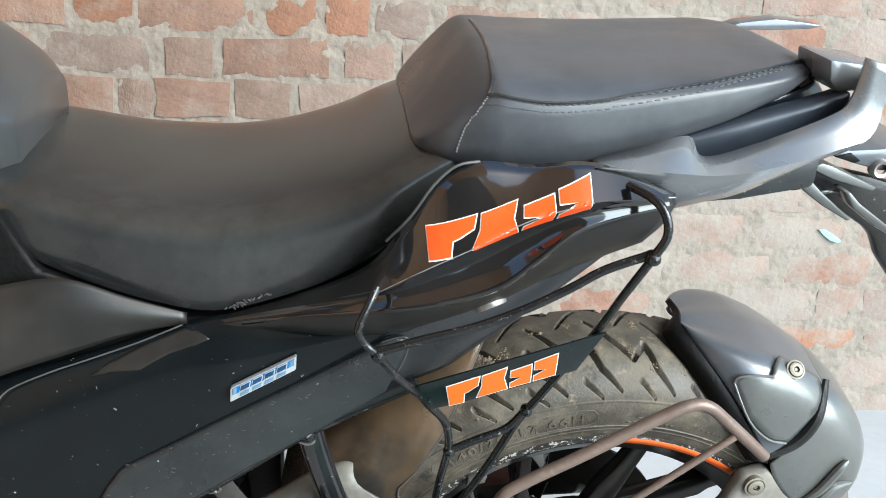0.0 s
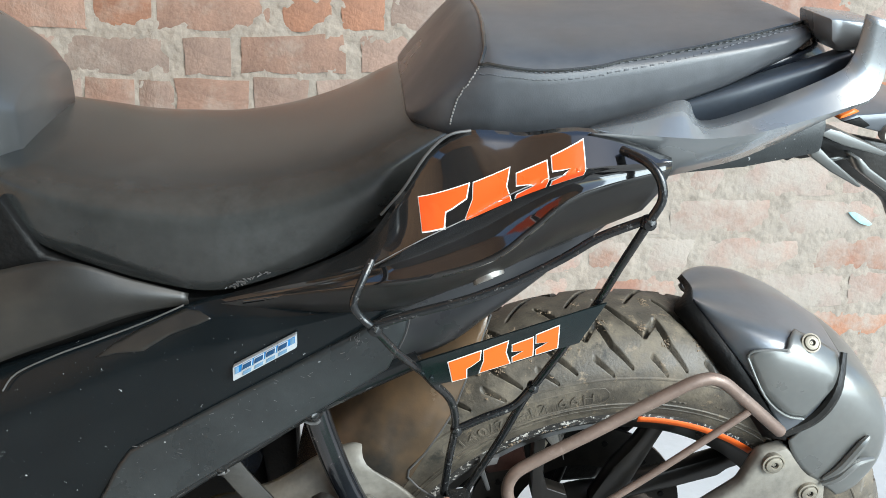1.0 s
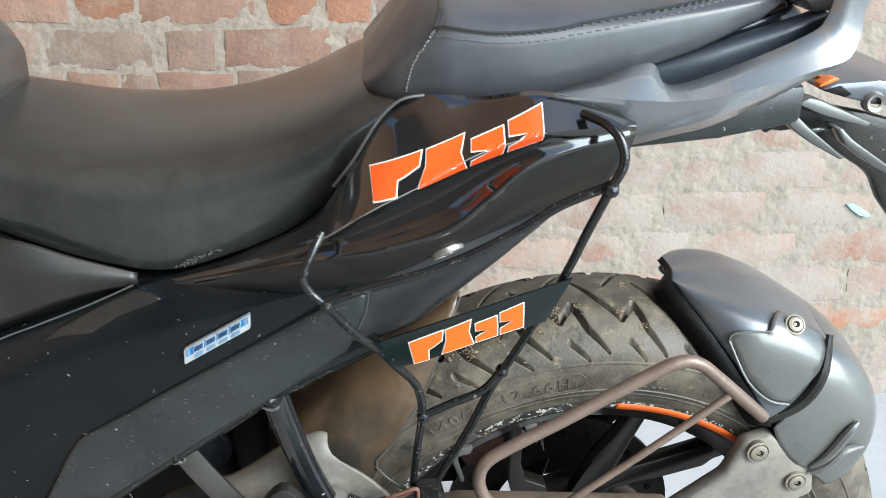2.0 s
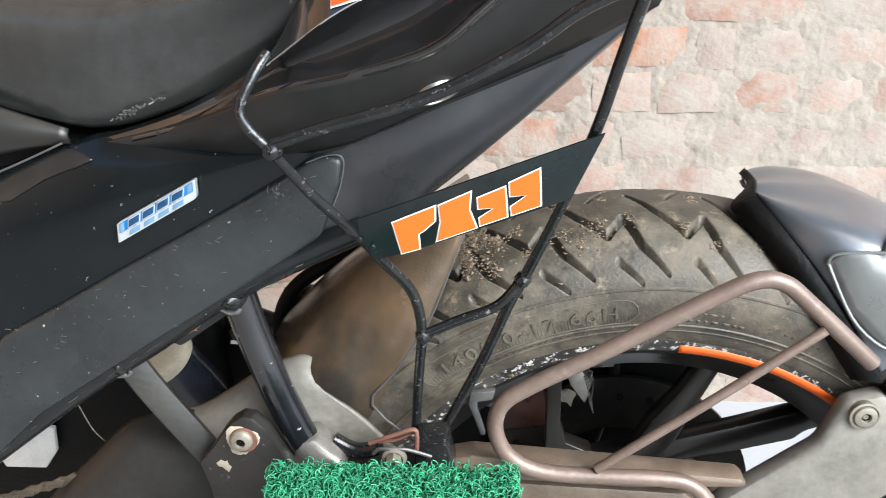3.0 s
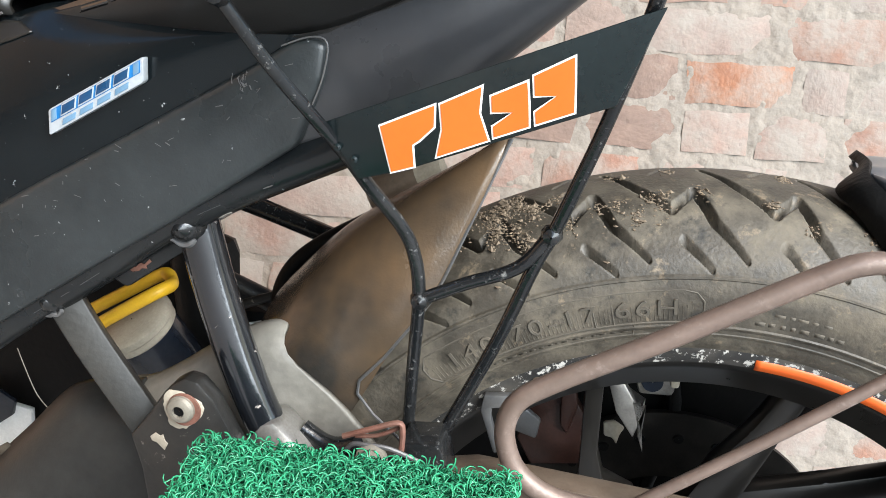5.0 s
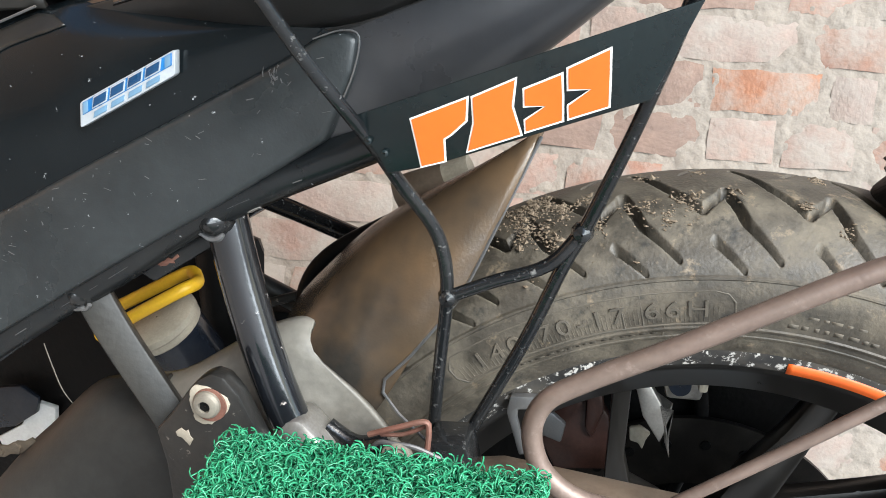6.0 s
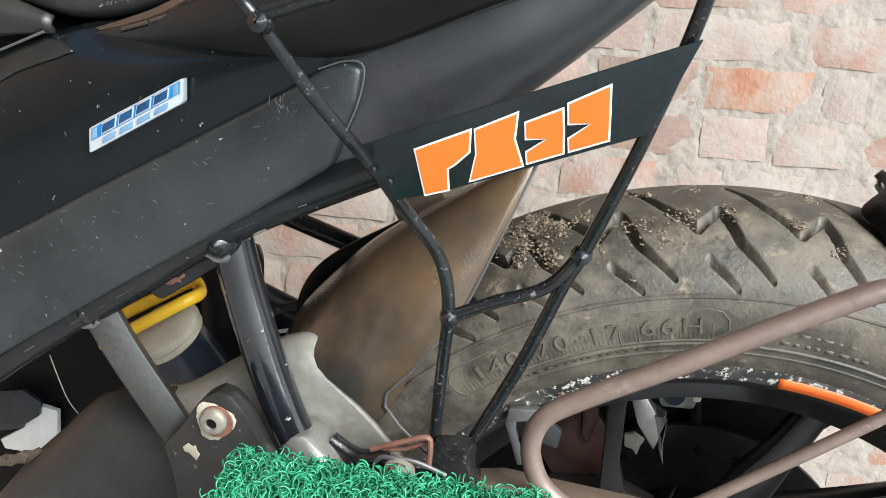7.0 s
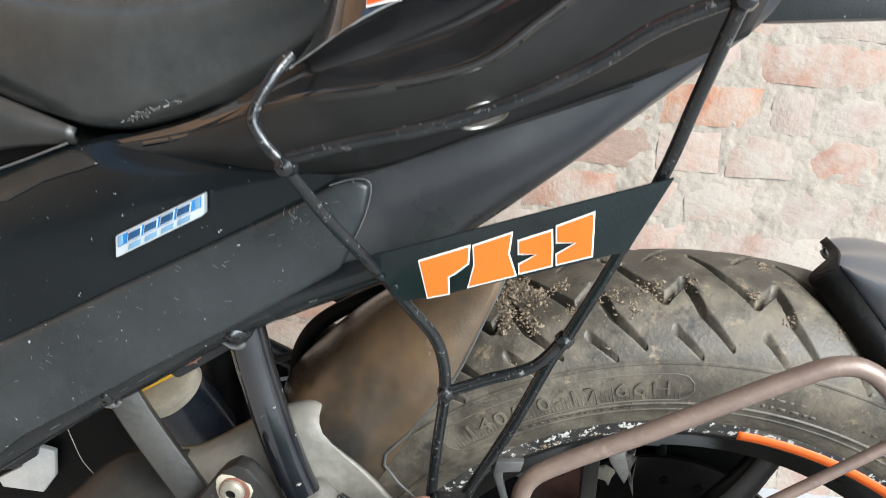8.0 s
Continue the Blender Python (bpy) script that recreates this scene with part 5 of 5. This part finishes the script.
                                    (-0.046, -0.120, 0.254), (0.016, -0.120, 0.292), (0.040, -0.120, 0.304), (0.057, -0.120, 0.303), (0.076, -0.119, 0.288), (0.122, -0.116, 0.246)], 0.0055, 14, 6), RUST, bike, "brown worn steel bar loop beside the wheel")
part("strut", tube([(-0.047, -0.121, 0.163), (0.020, -0.122, 0.217), (0.087, -0.121, 0.272)], 0.0033, 10, 4), RUST, foot_rail)

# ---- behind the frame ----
# plain boxes added so that the space behind the frame stays dark
part("dark_gap_fill", merged(box(-0.72, -0.36, 0.115, 0.15, -0.10, 0.20, 0.02), box(-0.60, -0.36, 0.075, 0.11, 0.17, 0.33, 0.015), box(-0.36, -0.31, 0.075, 0.11, 0.02, 0.16, 0.01)), VOID, bike, "near-black boxes added to fill the dark space behind the frame", angle=30)
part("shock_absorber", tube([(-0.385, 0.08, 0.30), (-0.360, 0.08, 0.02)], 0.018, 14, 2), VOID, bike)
axis = pose(-0.3903, 0.0156, 0.1637) @ Matrix.Rotation(radians(-24), 4, "Y") @ Matrix.Rotation(radians(-68), 4, "X") @ Matrix.Scale(1.147, 4)
res = part("reservoir", moved(turned([(0.0, 0.0005), (0.0, 0.023), (0.030, 0.023), (0.055, 0.021), (0.06, 0.0005)], 28), axis), NAVY, bike, "black reservoir under a cream cap")
part("cream_cap", moved(turned([(-0.006, 0.0005), (-0.006, 0.0225), (-0.004, 0.0250), (0.000, 0.0250), (0.001, 0.0240), (0.005, 0.0240), (0.007, 0.022)], 28), axis), CREAM, res)
part("yellow_band", tube([(-0.4408, 0.0224, 0.1614), (-0.4018, 0.0247, 0.1849), (-0.3766, 0.0259, 0.1998), (-0.3679, 0.0224, 0.2027), (-0.3599, 0.0110, 0.2021), (-0.3536, -0.0051, 0.2056), (-0.3576, -0.0177, 0.2048), (-0.3782, -0.0200, 0.1918), (-0.3973, -0.0200, 0.1791), (-0.4178, -0.0200, 0.1648)], 0.0046, 12, 6), YELLOW, res, "bright yellow rubber band")
part("connector", tube([(-0.3353, 0.0385, 0.1717), (-0.3192, 0.0408, 0.1792), (-0.2940, 0.0431, 0.1889)], [0.0046, 0.0037, 0.0033], 10, 4), CASTING, bike, "dark plastic connector with a lead")
part("lead", tube([(-0.3376, 0.0408, 0.1637), (-0.3192, 0.0431, 0.1620), (-0.2940, 0.0454, 0.1689), (-0.2791, 0.0523, 0.1752)], 0.0016, 8, 4), WHITEBIT, bike, "thin pale lead")
part("hose", tube([(-0.294, 0.04, 0.150), (-0.2935, 0.04, 0.1731), (-0.2909, 0.04, 0.1948), (-0.2802, 0.04, 0.2148), (-0.2601, 0.04, 0.2322), (-0.2289, 0.04, 0.2514), (-0.2062, 0.04, 0.2665), (-0.180, 0.04, 0.280)], 0.0062, 12), VOID, bike, "black rubber hose")
part("cross_tube", tube([(-0.370, 0.10, 0.246), (-0.320, 0.10, 0.232), (-0.250, 0.09, 0.214)], 0.0075, 12, 3), ROD, bike)
part("cross_tube", tube([(-0.345, 0.06, 0.190), (-0.290, 0.06, 0.168), (-0.250, 0.05, 0.155)], 0.008, 12, 3), CASTING, bike)
part("frame_tube", tube([(-0.40, 0.128, 0.208), (-0.334, 0.130, 0.252), (-0.274, 0.130, 0.296), (-0.150, 0.128, 0.36)], 0.0115, 12), ROD, bike)
fixing = part("fixing", tube([(-0.224, 0.03, 0.272), (-0.205, 0.03, 0.281), (-0.193, 0.03, 0.287)], [0.013, 0.012, 0.0105], 14, 3), BROWNBAR, bike, "tan plastic fixing above the fender")
part("collar", tube([(-0.194, 0.03, 0.2865), (-0.177, 0.03, 0.294)], 0.0105, 14, 2), CREAM, fixing, "yellowed white collar")
part("caliper", merged(slab([(-0.055, 0.192), (-0.018, 0.195), (-0.012, 0.172), (-0.013, 0.153), (-0.036, 0.152), (-0.041, 0.172)], 0.028, 0.060, 0.003), slab([(-0.058, 0.166), (-0.050, 0.169), (-0.039, 0.152), (-0.032, 0.134), (-0.029, 0.113), (-0.034, 0.126), (-0.033, 0.138), (-0.037, 0.124), (-0.050, 0.142)], 0.018, 0.028, 0.002)), STEEL, bike, "grey brake caliper behind the wheel")
part("caliper_cap", moved(turned([(-0.006, 0.0005), (-0.006, 0.007), (0.0, 0.008), (0.006, 0.008)], 20), Matrix.Translation((-0.029, 0.024, 0.167))), NAVY, bike)
part("bleed_nipple", slab([(-0.019, 0.180), (-0.012, 0.180), (-0.012, 0.166), (-0.018, 0.166)], 0.014, 0.024, 0.002), CREAM, bike)
part("brake_hose", tube([(-0.040, 0.06, 0.185), (-0.020, 0.065, 0.170), (-0.005, 0.07, 0.12), (-0.02, 0.075, 0.04)], 0.005, 10), VOID, bike)
part("rusty_bracket", merged(slab([(-0.1086, 0.1227), (-0.0960, 0.1330), (-0.0900, 0.1310), (-0.0824, 0.1396), (-0.0750, 0.1290), (-0.0685, 0.1195), (-0.0604, 0.0798), (-0.1044, 0.0729), (-0.1164, 0.0943)], 0.050, 0.062, 0.004),
                             slab([(-0.088, 0.150), (-0.078, 0.152), (-0.074, 0.128), (-0.080, 0.104), (-0.086, 0.112)], 0.044, 0.054, 0.003)), OILBROWN, bike, "oily red-brown bracket behind the wheel")
part("bracket_tab", slab([(-0.0555, 0.1165), (-0.0480, 0.1190), (-0.0400, 0.1140), (-0.0430, 0.1080), (-0.0445, 0.1000), (-0.0480, 0.1050), (-0.0540, 0.1060)], 0.048, 0.052, 0.0015), CREAM, bike, "dusty metal tab")
part("bracket_tab", slab([(-0.132, 0.130), (-0.1215, 0.1345), (-0.1080, 0.1280), (-0.0992, 0.1214), (-0.1015, 0.1060), (-0.1110, 0.1090), (-0.1230, 0.1120)], 0.030, 0.036, 0.002), LOCK, bike, "dull grey bracket beside the rim")
# plain near-black box added behind the fender
part("dark_backing_box", box(-0.30, -0.17, 0.06, 0.09, 0.02, 0.20, 0.01), VOID, bike)
part("silencer", moved(turned([(-0.16, 0.0005), (-0.16, 0.036), (-0.15, 0.042), (0.12, 0.046), (0.15, 0.040), (0.15, 0.0005)], 32), pose(-0.10, 0.135, 0.045, 0, 0, 90) @ pose(0, 0, 0, 0, 0, 0)), CASTING, bike, "dark silencer on the far side", angle=30)
# added plate: bright ground showing through a gap, put into its colour
part("lit_gap_plate", slab([(-0.606, -0.013), (-0.580, 0.004), (-0.568, 0.030), (-0.545, 0.026), (-0.547, -0.002), (-0.561, -0.022), (-0.602, -0.022)], 0.104, 0.110, 0.001), WHITEBIT, bike, "pale plate standing in for a bright gap beyond the chain")
part("side_panel", slab([(-0.6144, 0.0376), (-0.5730, 0.0462), (-0.5562, 0.0366), (-0.5598, 0.0219), (-0.5829, 0.0049), (-0.6194, -0.0046)], 0.098, 0.103, 0.001), NAVY, bike, "dark blue panel beyond the chain")


def chain_link():
    return merged(slab([(-0.0095, 0.0), (-0.006, 0.0045), (0.0, 0.0030), (0.006, 0.0045), (0.0095, 0.0), (0.006, -0.0045), (0.0, -0.0030), (-0.006, -0.0045)], -0.006, -0.004, 0.0006),
                  moved(turned([(-0.005, 0.0005), (-0.0075, 0.0005), (-0.0075, 0.0022), (-0.004, 0.0022)], 10), Matrix.Translation((-0.006, 0, 0))))


chain = part("chain", moved(chain_link(), pose(-0.43, -0.082, 0.1165, 0, -20, 0)), CHAIN, bike, "greasy dusty drive chain")
for k in range(1, 8):
    part("chain_link", moved(chain_link(), pose(-0.43 - 0.0120 * k, -0.082 - 0.001 * (k % 2), 0.1165 - 0.0044 * k, 0, -20, 0)), CHAIN, chain)

part("gusset", slab([(-0.330, 0.258), (-0.292, 0.284), (-0.284, 0.276), (-0.318, 0.252)], -0.1232, -0.112, 0.002), FRAMETUBE, bike)
part("paint_chip", slab([(-0.3160, 0.2635), (-0.3135, 0.2652), (-0.3115, 0.2645), (-0.3095, 0.2672), (-0.3070, 0.2665), (-0.3040, 0.2695), (-0.3030, 0.2682), (-0.3062, 0.2655), (-0.3055, 0.2644), (-0.3085, 0.2642), (-0.3100, 0.2626), (-0.3135, 0.2618)], -0.1240, -0.1230, 0.0001), CHIP, bike, "red-brown primer showing through chipped paint")
part("paint_chip", slab([(-0.2935, 0.1845), (-0.2905, 0.187), (-0.288, 0.1855), (-0.2865, 0.1865), (-0.2855, 0.183), (-0.284, 0.1815), (-0.286, 0.1775), (-0.2885, 0.1800), (-0.290, 0.1815), (-0.2925, 0.182)], -0.1527, -0.1520, 0.0002), CREAM, bike, "pale chip in the black paint")
for x, z in ((-0.194, 0.3455), (-0.187, 0.3405)):
    part("rivet", moved(turned([(0.0, 0.0018), (-0.0008, 0.0016), (-0.0012, 0.0005)], 10), Matrix.Translation((x, -0.1685 + plate_lift(x, z), z))), PLATE, plate)
part("wire", tube([(-0.424, -0.070, 0.180), (-0.418, -0.072, 0.166), (-0.412, -0.072, 0.150), (-0.404, -0.070, 0.137)], 0.00035, 6, 5), BOLT, bike, "thin bare wire")
part("bracket_strip", slab([(-0.132, 0.186), (-0.114, 0.188), (-0.116, 0.180), (-0.127, 0.178), (-0.127, 0.172), (-0.1205, 0.150), (-0.1240, 0.149), (-0.1335, 0.176)], -0.066, -0.060, 0.001), LOCK, bike, "bright bent bracket beside the rim")
lint = []
lrng = random.Random(4)
for k in range(46):
    q = lrng.choice((0.1, 0.3, 0.36, 0.42, 0.5, 0.56, 0.95)) + lrng.gauss(0, 0.06)
    c = Vector((-0.338 + 0.033 * q, -0.1312 - 0.002 * q, 0.4020 + 0.0142 * q)) + Vector((lrng.uniform(-1, 1), lrng.uniform(-1, 0.5), lrng.uniform(-0.5, 1))) * 0.0012
    lint.append(tube([c, c + Vector((lrng.uniform(-1, 1), lrng.uniform(-1, 0.3), lrng.uniform(-0.6, 1))) * 0.0025], lrng.uniform(0.0002, 0.0006), 4, 1))
dirt = part("lint", merged(*lint), LOCK, bike, "dirt and fluff in the seat gap")
tagged(dirt, kind="stuff")

# side stand that carries the lean
part("side_stand", tube([(-0.46, -0.09, -0.05), (-0.50, -0.20, -0.18), (-0.52, -0.27, -0.235)], 0.011, 12, 4), VOID, bike)

# ---- the green coil mat on the footrest ----
mat_root = new("coil_mat")
mat_root.matrix_world = bike.matrix_world.copy()
tagged(mat_root, "green vinyl coil mat piece on the footrest", "mat")
part("backing", slab([(-0.262, 0.060), (-0.102, 0.060), (-0.106, 0.205), (-0.244, 0.206)], -0.230, -0.190, 0.012, seg=3), GREEN_BASE, mat_root)
rng = random.Random(5)
verts, faces = [], []
for k in range(9500):
    x = rng.uniform(-0.266, -0.101)
    if rng.random() < 0.55:
        y = rng.uniform(-0.236, -0.186)
        z = 0.208 - max(0, -0.215 - y) * 0.3 + rng.uniform(-0.004, 0.005)
    else:
        y, z = -0.236 + rng.uniform(-0.005, 0.003), rng.uniform(0.06, 0.206)
    if x < -0.246 - 0.11 * (0.21 - z) or x > -0.104 + 0.03 * (0.21 - z):
        continue
    c = Vector((x, y, z))
    a = Vector((rng.gauss(0, 1), rng.gauss(0, 1), rng.gauss(0, 1))).normalized()
    b = a.orthogonal().normalized()
    r = rng.uniform(0.0011, 0.0031)
    sweep = rng.uniform(2.4, 7.0)
    drift = (a.cross(b) + a * rng.uniform(-0.5, 0.5)) * rng.uniform(-0.010, 0.010)
    base = len(verts)
    rng_thick = rng.uniform(0.00040, 0.00056)
    for s in range(13):
        q = sweep * s / 12
        p = c + (a * math.cos(q) + b * math.sin(q)) * r + drift * (s / 12 - 0.5)
        out = (a * math.cos(q) + b * math.sin(q))
        nn = a.cross(b)
        for w in range(3):
            h = 2 * math.pi * w / 3
            verts.append(p + (out * math.cos(h) + nn * math.sin(h)) * rng_thick)
        if s:
            for w in range(3):
                e = base + (s - 1) * 3
                faces.append((e + w, e + (w + 1) % 3, e + 3 + (w + 1) % 3, e + 3 + w))
me = bpy.data.meshes.new("coil_tangle")
me.from_pydata([tuple(v) for v in verts], [], faces)
me.materials.append(GREEN)
me.polygons.foreach_set("use_smooth", [True] * len(me.polygons))
coils = new("coil_tangle", me)
coils.parent = mat_root
tagged(coils, "tangled green vinyl coils", kind="stuff")

# ---- stitching and crumbs ----
stitches = []
seat_bm = bmesh.new()
seat_bm.from_mesh(pillion.data)
seat_tree = BVHTree.FromBMesh(seat_bm)
seat_bm.free()


def on_seat(points, lift):
    """Points laid on the cover of the pillion seat."""
    out = []
    for p in points:
        spot, normal, _, _ = seat_tree.find_nearest(Vector(p))
        out.append(spot + normal * lift)
    return out


seam = on_seat(smooth([(-0.162, -0.131, 0.5728), (-0.152, -0.134, 0.5705), (-0.136, -0.136, 0.567), (-0.117, -0.136, 0.5641), (-0.084, -0.132, 0.5644), (-0.043, -0.126, 0.5697), (0.0005, -0.118, 0.5763), (0.039, -0.105, 0.5805), (0.073, -0.090, 0.583), (0.094, -0.072, 0.585)], 14), 0.0003)
part("seam", tube([tuple(p + Vector((0, 0.0005, 0.0012))) for p in seam[::4]], 0.0013, 6, 3), SEAT, pillion, "piped seam")
for p, q in zip(seam[::2], seam[1::2]):
    stitches.append(tube([tuple(p), tuple(q)], 0.0006, 5, 1))
low_row = on_seat([tuple(p + Vector((0, -0.004, -0.0042))) for p in seam], 0.0002)
for p, q in zip(low_row[1::2], low_row[2::2]):
    stitches.append(tube([tuple(p), tuple(q)], 0.0005, 5, 1))
st = part("stitching", merged(*stitches), DARKTHREAD, pillion, "grey thread stitches in two rows")
tagged(st, kind="stuff")
stitches = []
down = on_seat(smooth([(-0.162, -0.131, 0.5728), (-0.1674, -0.135, 0.5613), (-0.1727, -0.136, 0.5489), (-0.1771, -0.135, 0.5356), (-0.1784, -0.131, 0.5235)], 11), 0.0003)
for p, q in zip(down[::2], down[1::2]):
    stitches.append(tube([tuple(p), tuple(q)], 0.0007, 5, 1))
part("seam", tube([tuple(p) for p in on_seat(smooth([(-0.162, -0.131, 0.573), (-0.1553, -0.115, 0.5829), (-0.149, -0.070, 0.588), (-0.146, -0.02, 0.588), (-0.146, 0.05, 0.588)], 4), 0.0003)], 0.0013, 6, 2), SEAT, pillion)
st = part("stitching", merged(*stitches), THREAD, pillion, "pale thread stitches")
tagged(st, kind="stuff")

crng = random.Random(3)
verts, faces = [], []
clumps = [(crng.gauss(-24, 3.2), crng.uniform(-0.062, -0.004), crng.uniform(0.3, 1.0)) for k in range(44)] + [(crng.uniform(-20, 18), crng.uniform(-0.060, 0.01), crng.uniform(0.3, 0.9)) for k in range(18)]
for k in range(3600):
    ca, cy, spread = crng.choice(clumps)
    a = radians(crng.gauss(ca, 0.55 * spread + 0.15))
    y = min(0.05, max(-0.066, crng.gauss(cy, 0.0035 * spread + 0.001)))
    r = float(np.interp(y, py[py < 0.07], pr[py < 0.07]) if y > -0.062 else np.interp(y, [-0.0705, -0.062], [0.268, 0.2876])) + 0.0001
    c = Vector((r * math.sin(a), y, r * math.cos(a)))
    s = 0.00025 + 0.0012 * crng.random() ** 3 * (2.4 if crng.random() < 0.08 else 1)
    long = Vector((crng.gauss(0, 1), crng.gauss(0, 1), crng.gauss(0, 0.3))).normalized() * s * crng.uniform(0, 0.5)
    base = len(verts)
    for d in ((1, 0, 0), (-1, 0, 0), (0, 1, 0), (0, -1, 0), (0, 0, 0.6), (0, 0, -0.6)):
        verts.append(c + Vector(d) * s * crng.uniform(0.5, 1.3) + long * (1 if d[0] + d[1] + d[2] > 0 else -1))
    for f in ((0, 2, 4), (2, 1, 4), (1, 3, 4), (3, 0, 4), (2, 0, 5), (1, 2, 5), (3, 1, 5), (0, 3, 5)):
        faces.append([base + q for q in f])
me = bpy.data.meshes.new("soil")
me.from_pydata([tuple(v) for v in verts], [], faces)
me.materials.append(SOIL)
crumbs = new("soil", me)
crumbs.parent = rim
tagged(crumbs, "dry brown soil crumbs stuck on the tread", kind="stuff")

# ---- bricks, the last ----
brng = random.Random(11)


def brick_mesh(length, seed):
    r = random.Random(seed)
    h, d = 0.066, 0.05
    bm = bmesh.new()
    nxs = 6 if length > 0.15 else 4
    front = []
    for iz in range(3):
        row = []
        for ix in range(nxs):
            x = -length / 2 + length * ix / (nxs - 1)
            z = -h / 2 + h * iz / 2
            edge = ix in (0, nxs - 1) or iz in (0, 2)
            corner = ix in (0, nxs - 1) and iz in (0, 2)
            j = 0.0035 if edge else 0.0015
            y = r.uniform(-0.0007, 0.0007) + (0.0072 if edge else 0) + (0.003 * r.random() if corner else 0)
            row.append(bm.verts.new((x + r.uniform(-j, j), y, z + r.uniform(-j, j))))
        front.append(row)
    for a, b in zip(front, front[1:]):
        for k in range(nxs - 1):
            bm.faces.new((a[k], a[k + 1], b[k + 1], b[k]))
    ring = front[0] + [row[-1] for row in front[1:]] + front[2][-2::-1] + [front[1][0]]
    backv = [bm.verts.new((v.co.x, d, v.co.z)) for v in ring]
    for k in range(len(ring)):
        bm.faces.new((ring[k - 1], backv[k - 1], backv[k], ring[k]))
    bmesh.ops.recalc_face_normals(bm, faces=bm.faces)
    me = bpy.data.meshes.new("brick")
    bm.to_mesh(me)
    bm.free()
    me.polygons.foreach_set("use_smooth", [True] * len(me.polygons))
    me.set_sharp_from_angle(angle=radians(50))
    return me


TONES = BRICKS + RAW_BRICKS
stretch = [[brick_mesh(0.202, 10 * m + k) for k in range(5)] for m in range(len(TONES))]
header = [[brick_mesh(0.092, 500 + 10 * m + k) for k in range(5)] for m in range(len(TONES))]
for m, mat in enumerate(TONES):
    for me in stretch[m] + header[m]:
        me.materials.append(mat)
far_v, far_f = [], []
# the courses that show best: start, end and tone of each brick
PLAN = {
    0: [(-0.588, -0.443, 0), (-0.428, -0.330, 3), (-0.320, -0.121, 0), (-0.095, -0.009, 3), (0.011, 0.088, 3), (0.104, 0.202, 2)],
    -1: [(-0.574, -0.501, 1), (-0.486, -0.304, 2), (-0.274, -0.193, 1), (-0.173, 0.015, 0), (0.046, 0.135, 1)],
    -2: [(-0.522, -0.458, 2), (-0.453, -0.369, 0), (-0.359, -0.298, 1), (-0.293, -0.161, 0), (-0.151, -0.053, 1)],
    -3: [(0.200, 0.338, 1), (0.351, 0.450, 1), (0.462, 0.566, 1), (0.583, 0.693, 0), (0.707, 0.800, 1)],
    -4: [(0.305, 0.389, 1), (0.403, 0.515, 1), (0.534, 0.667, 2), (0.685, 0.762, 1)],
}
RIGHT = [(0.180, 0.330, 1), (0.345, 0.503, 3), (0.519, 0.582, 2), (0.598, 0.700, 2)]


def lay(x0, x1, z, m=None):
    """One brick between x0 and x1: an object near the camera's view, joined into the rest elsewhere."""
    cx, w = (x0 + x1) / 2, x1 - x0
    long = w > 0.14
    if -0.80 < cx < 1.55 and 0.14 < z < 1.20:
        if m is None:
            pick = brng.random()
            warm = 0.30 if cx < 0.3 and z > 0.7 else 0.0
            m = 3 if pick < 0.08 + warm else 0 if pick < 0.34 + warm else 1 if pick < 0.72 else 2
        if cx < 0.3 + 0.2 * (z - 0.8) and z > 0.62:
            m += 4
        ob = new("brick", brng.choice(stretch[m] if long else header[m]))
        ob.parent = wall
        ob.matrix_basis = pose(cx, WALL_Y - 0.002 + brng.uniform(-0.002, 0.002), z + brng.uniform(-0.003, 0.003), brng.uniform(-0.5, 0.5), brng.uniform(-0.7, 0.7), brng.uniform(-0.4, 0.4)) \
            @ Matrix.Diagonal((w / (0.202 if long else 0.092), 1, 1, 1))
    else:
        src = brng.choice(stretch[0] if long else header[0])
        base = len(far_v)
        for v in src.vertices:
            far_v.append((cx + v.co.x * w / (0.202 if long else 0.092), WALL_Y - 0.004 + v.co.y, z + v.co.z))
        for p in src.polygons:
            far_f.append([base + k for k in p.vertices])


def fill(x, end, z, long):
    """Bricks of two lengths from x on, as far as end."""
    while end - x > 0.05:
        w = min(0.202 if long else 0.092, end - x)
        if end - x - w < 0.06:
            w = end - x
        lay(x, x + w, z)
        x += w + brng.uniform(0.014, 0.026)
        long = brng.random() < 0.56


for c in range(-int(JOINT0 / COURSE), int((2.7 - JOINT0) / COURSE)):
    z = JOINT0 + (c + 0.5) * COURSE
    x = -1.6 + brng.uniform(0.0, 0.15)
    runs = [PLAN[c]] if c in PLAN else []
    if c == -2:
        runs.append(RIGHT)
    for run in runs:
        fill(x, run[0][0] - 0.018, z, c % 2 == 0)
        for x0, x1, m in run:
            lay(x0, x1, z, m)
        x = run[-1][1] + 0.018
    fill(x, 2.9, z, c % 2 == 0)
mark = part("paint_mark", slab([(1.012, 0.541), (1.026, 0.542), (1.050, 0.528), (1.064, 0.518), (1.058, 0.513), (1.040, 0.518), (1.022, 0.530)], WALL_Y - 0.0065, WALL_Y - 0.002, 0.0005), CYAN, wall, "pale cyan paint mark on the bricks")
me = bpy.data.meshes.new("far_bricks")
me.from_pydata(far_v, [], far_f)
me.materials.append(BRICKS[1])
fb = new("far_bricks", me)
fb.parent = wall
tagged(fb, "more faded bricks of the same wall", kind="stuff")
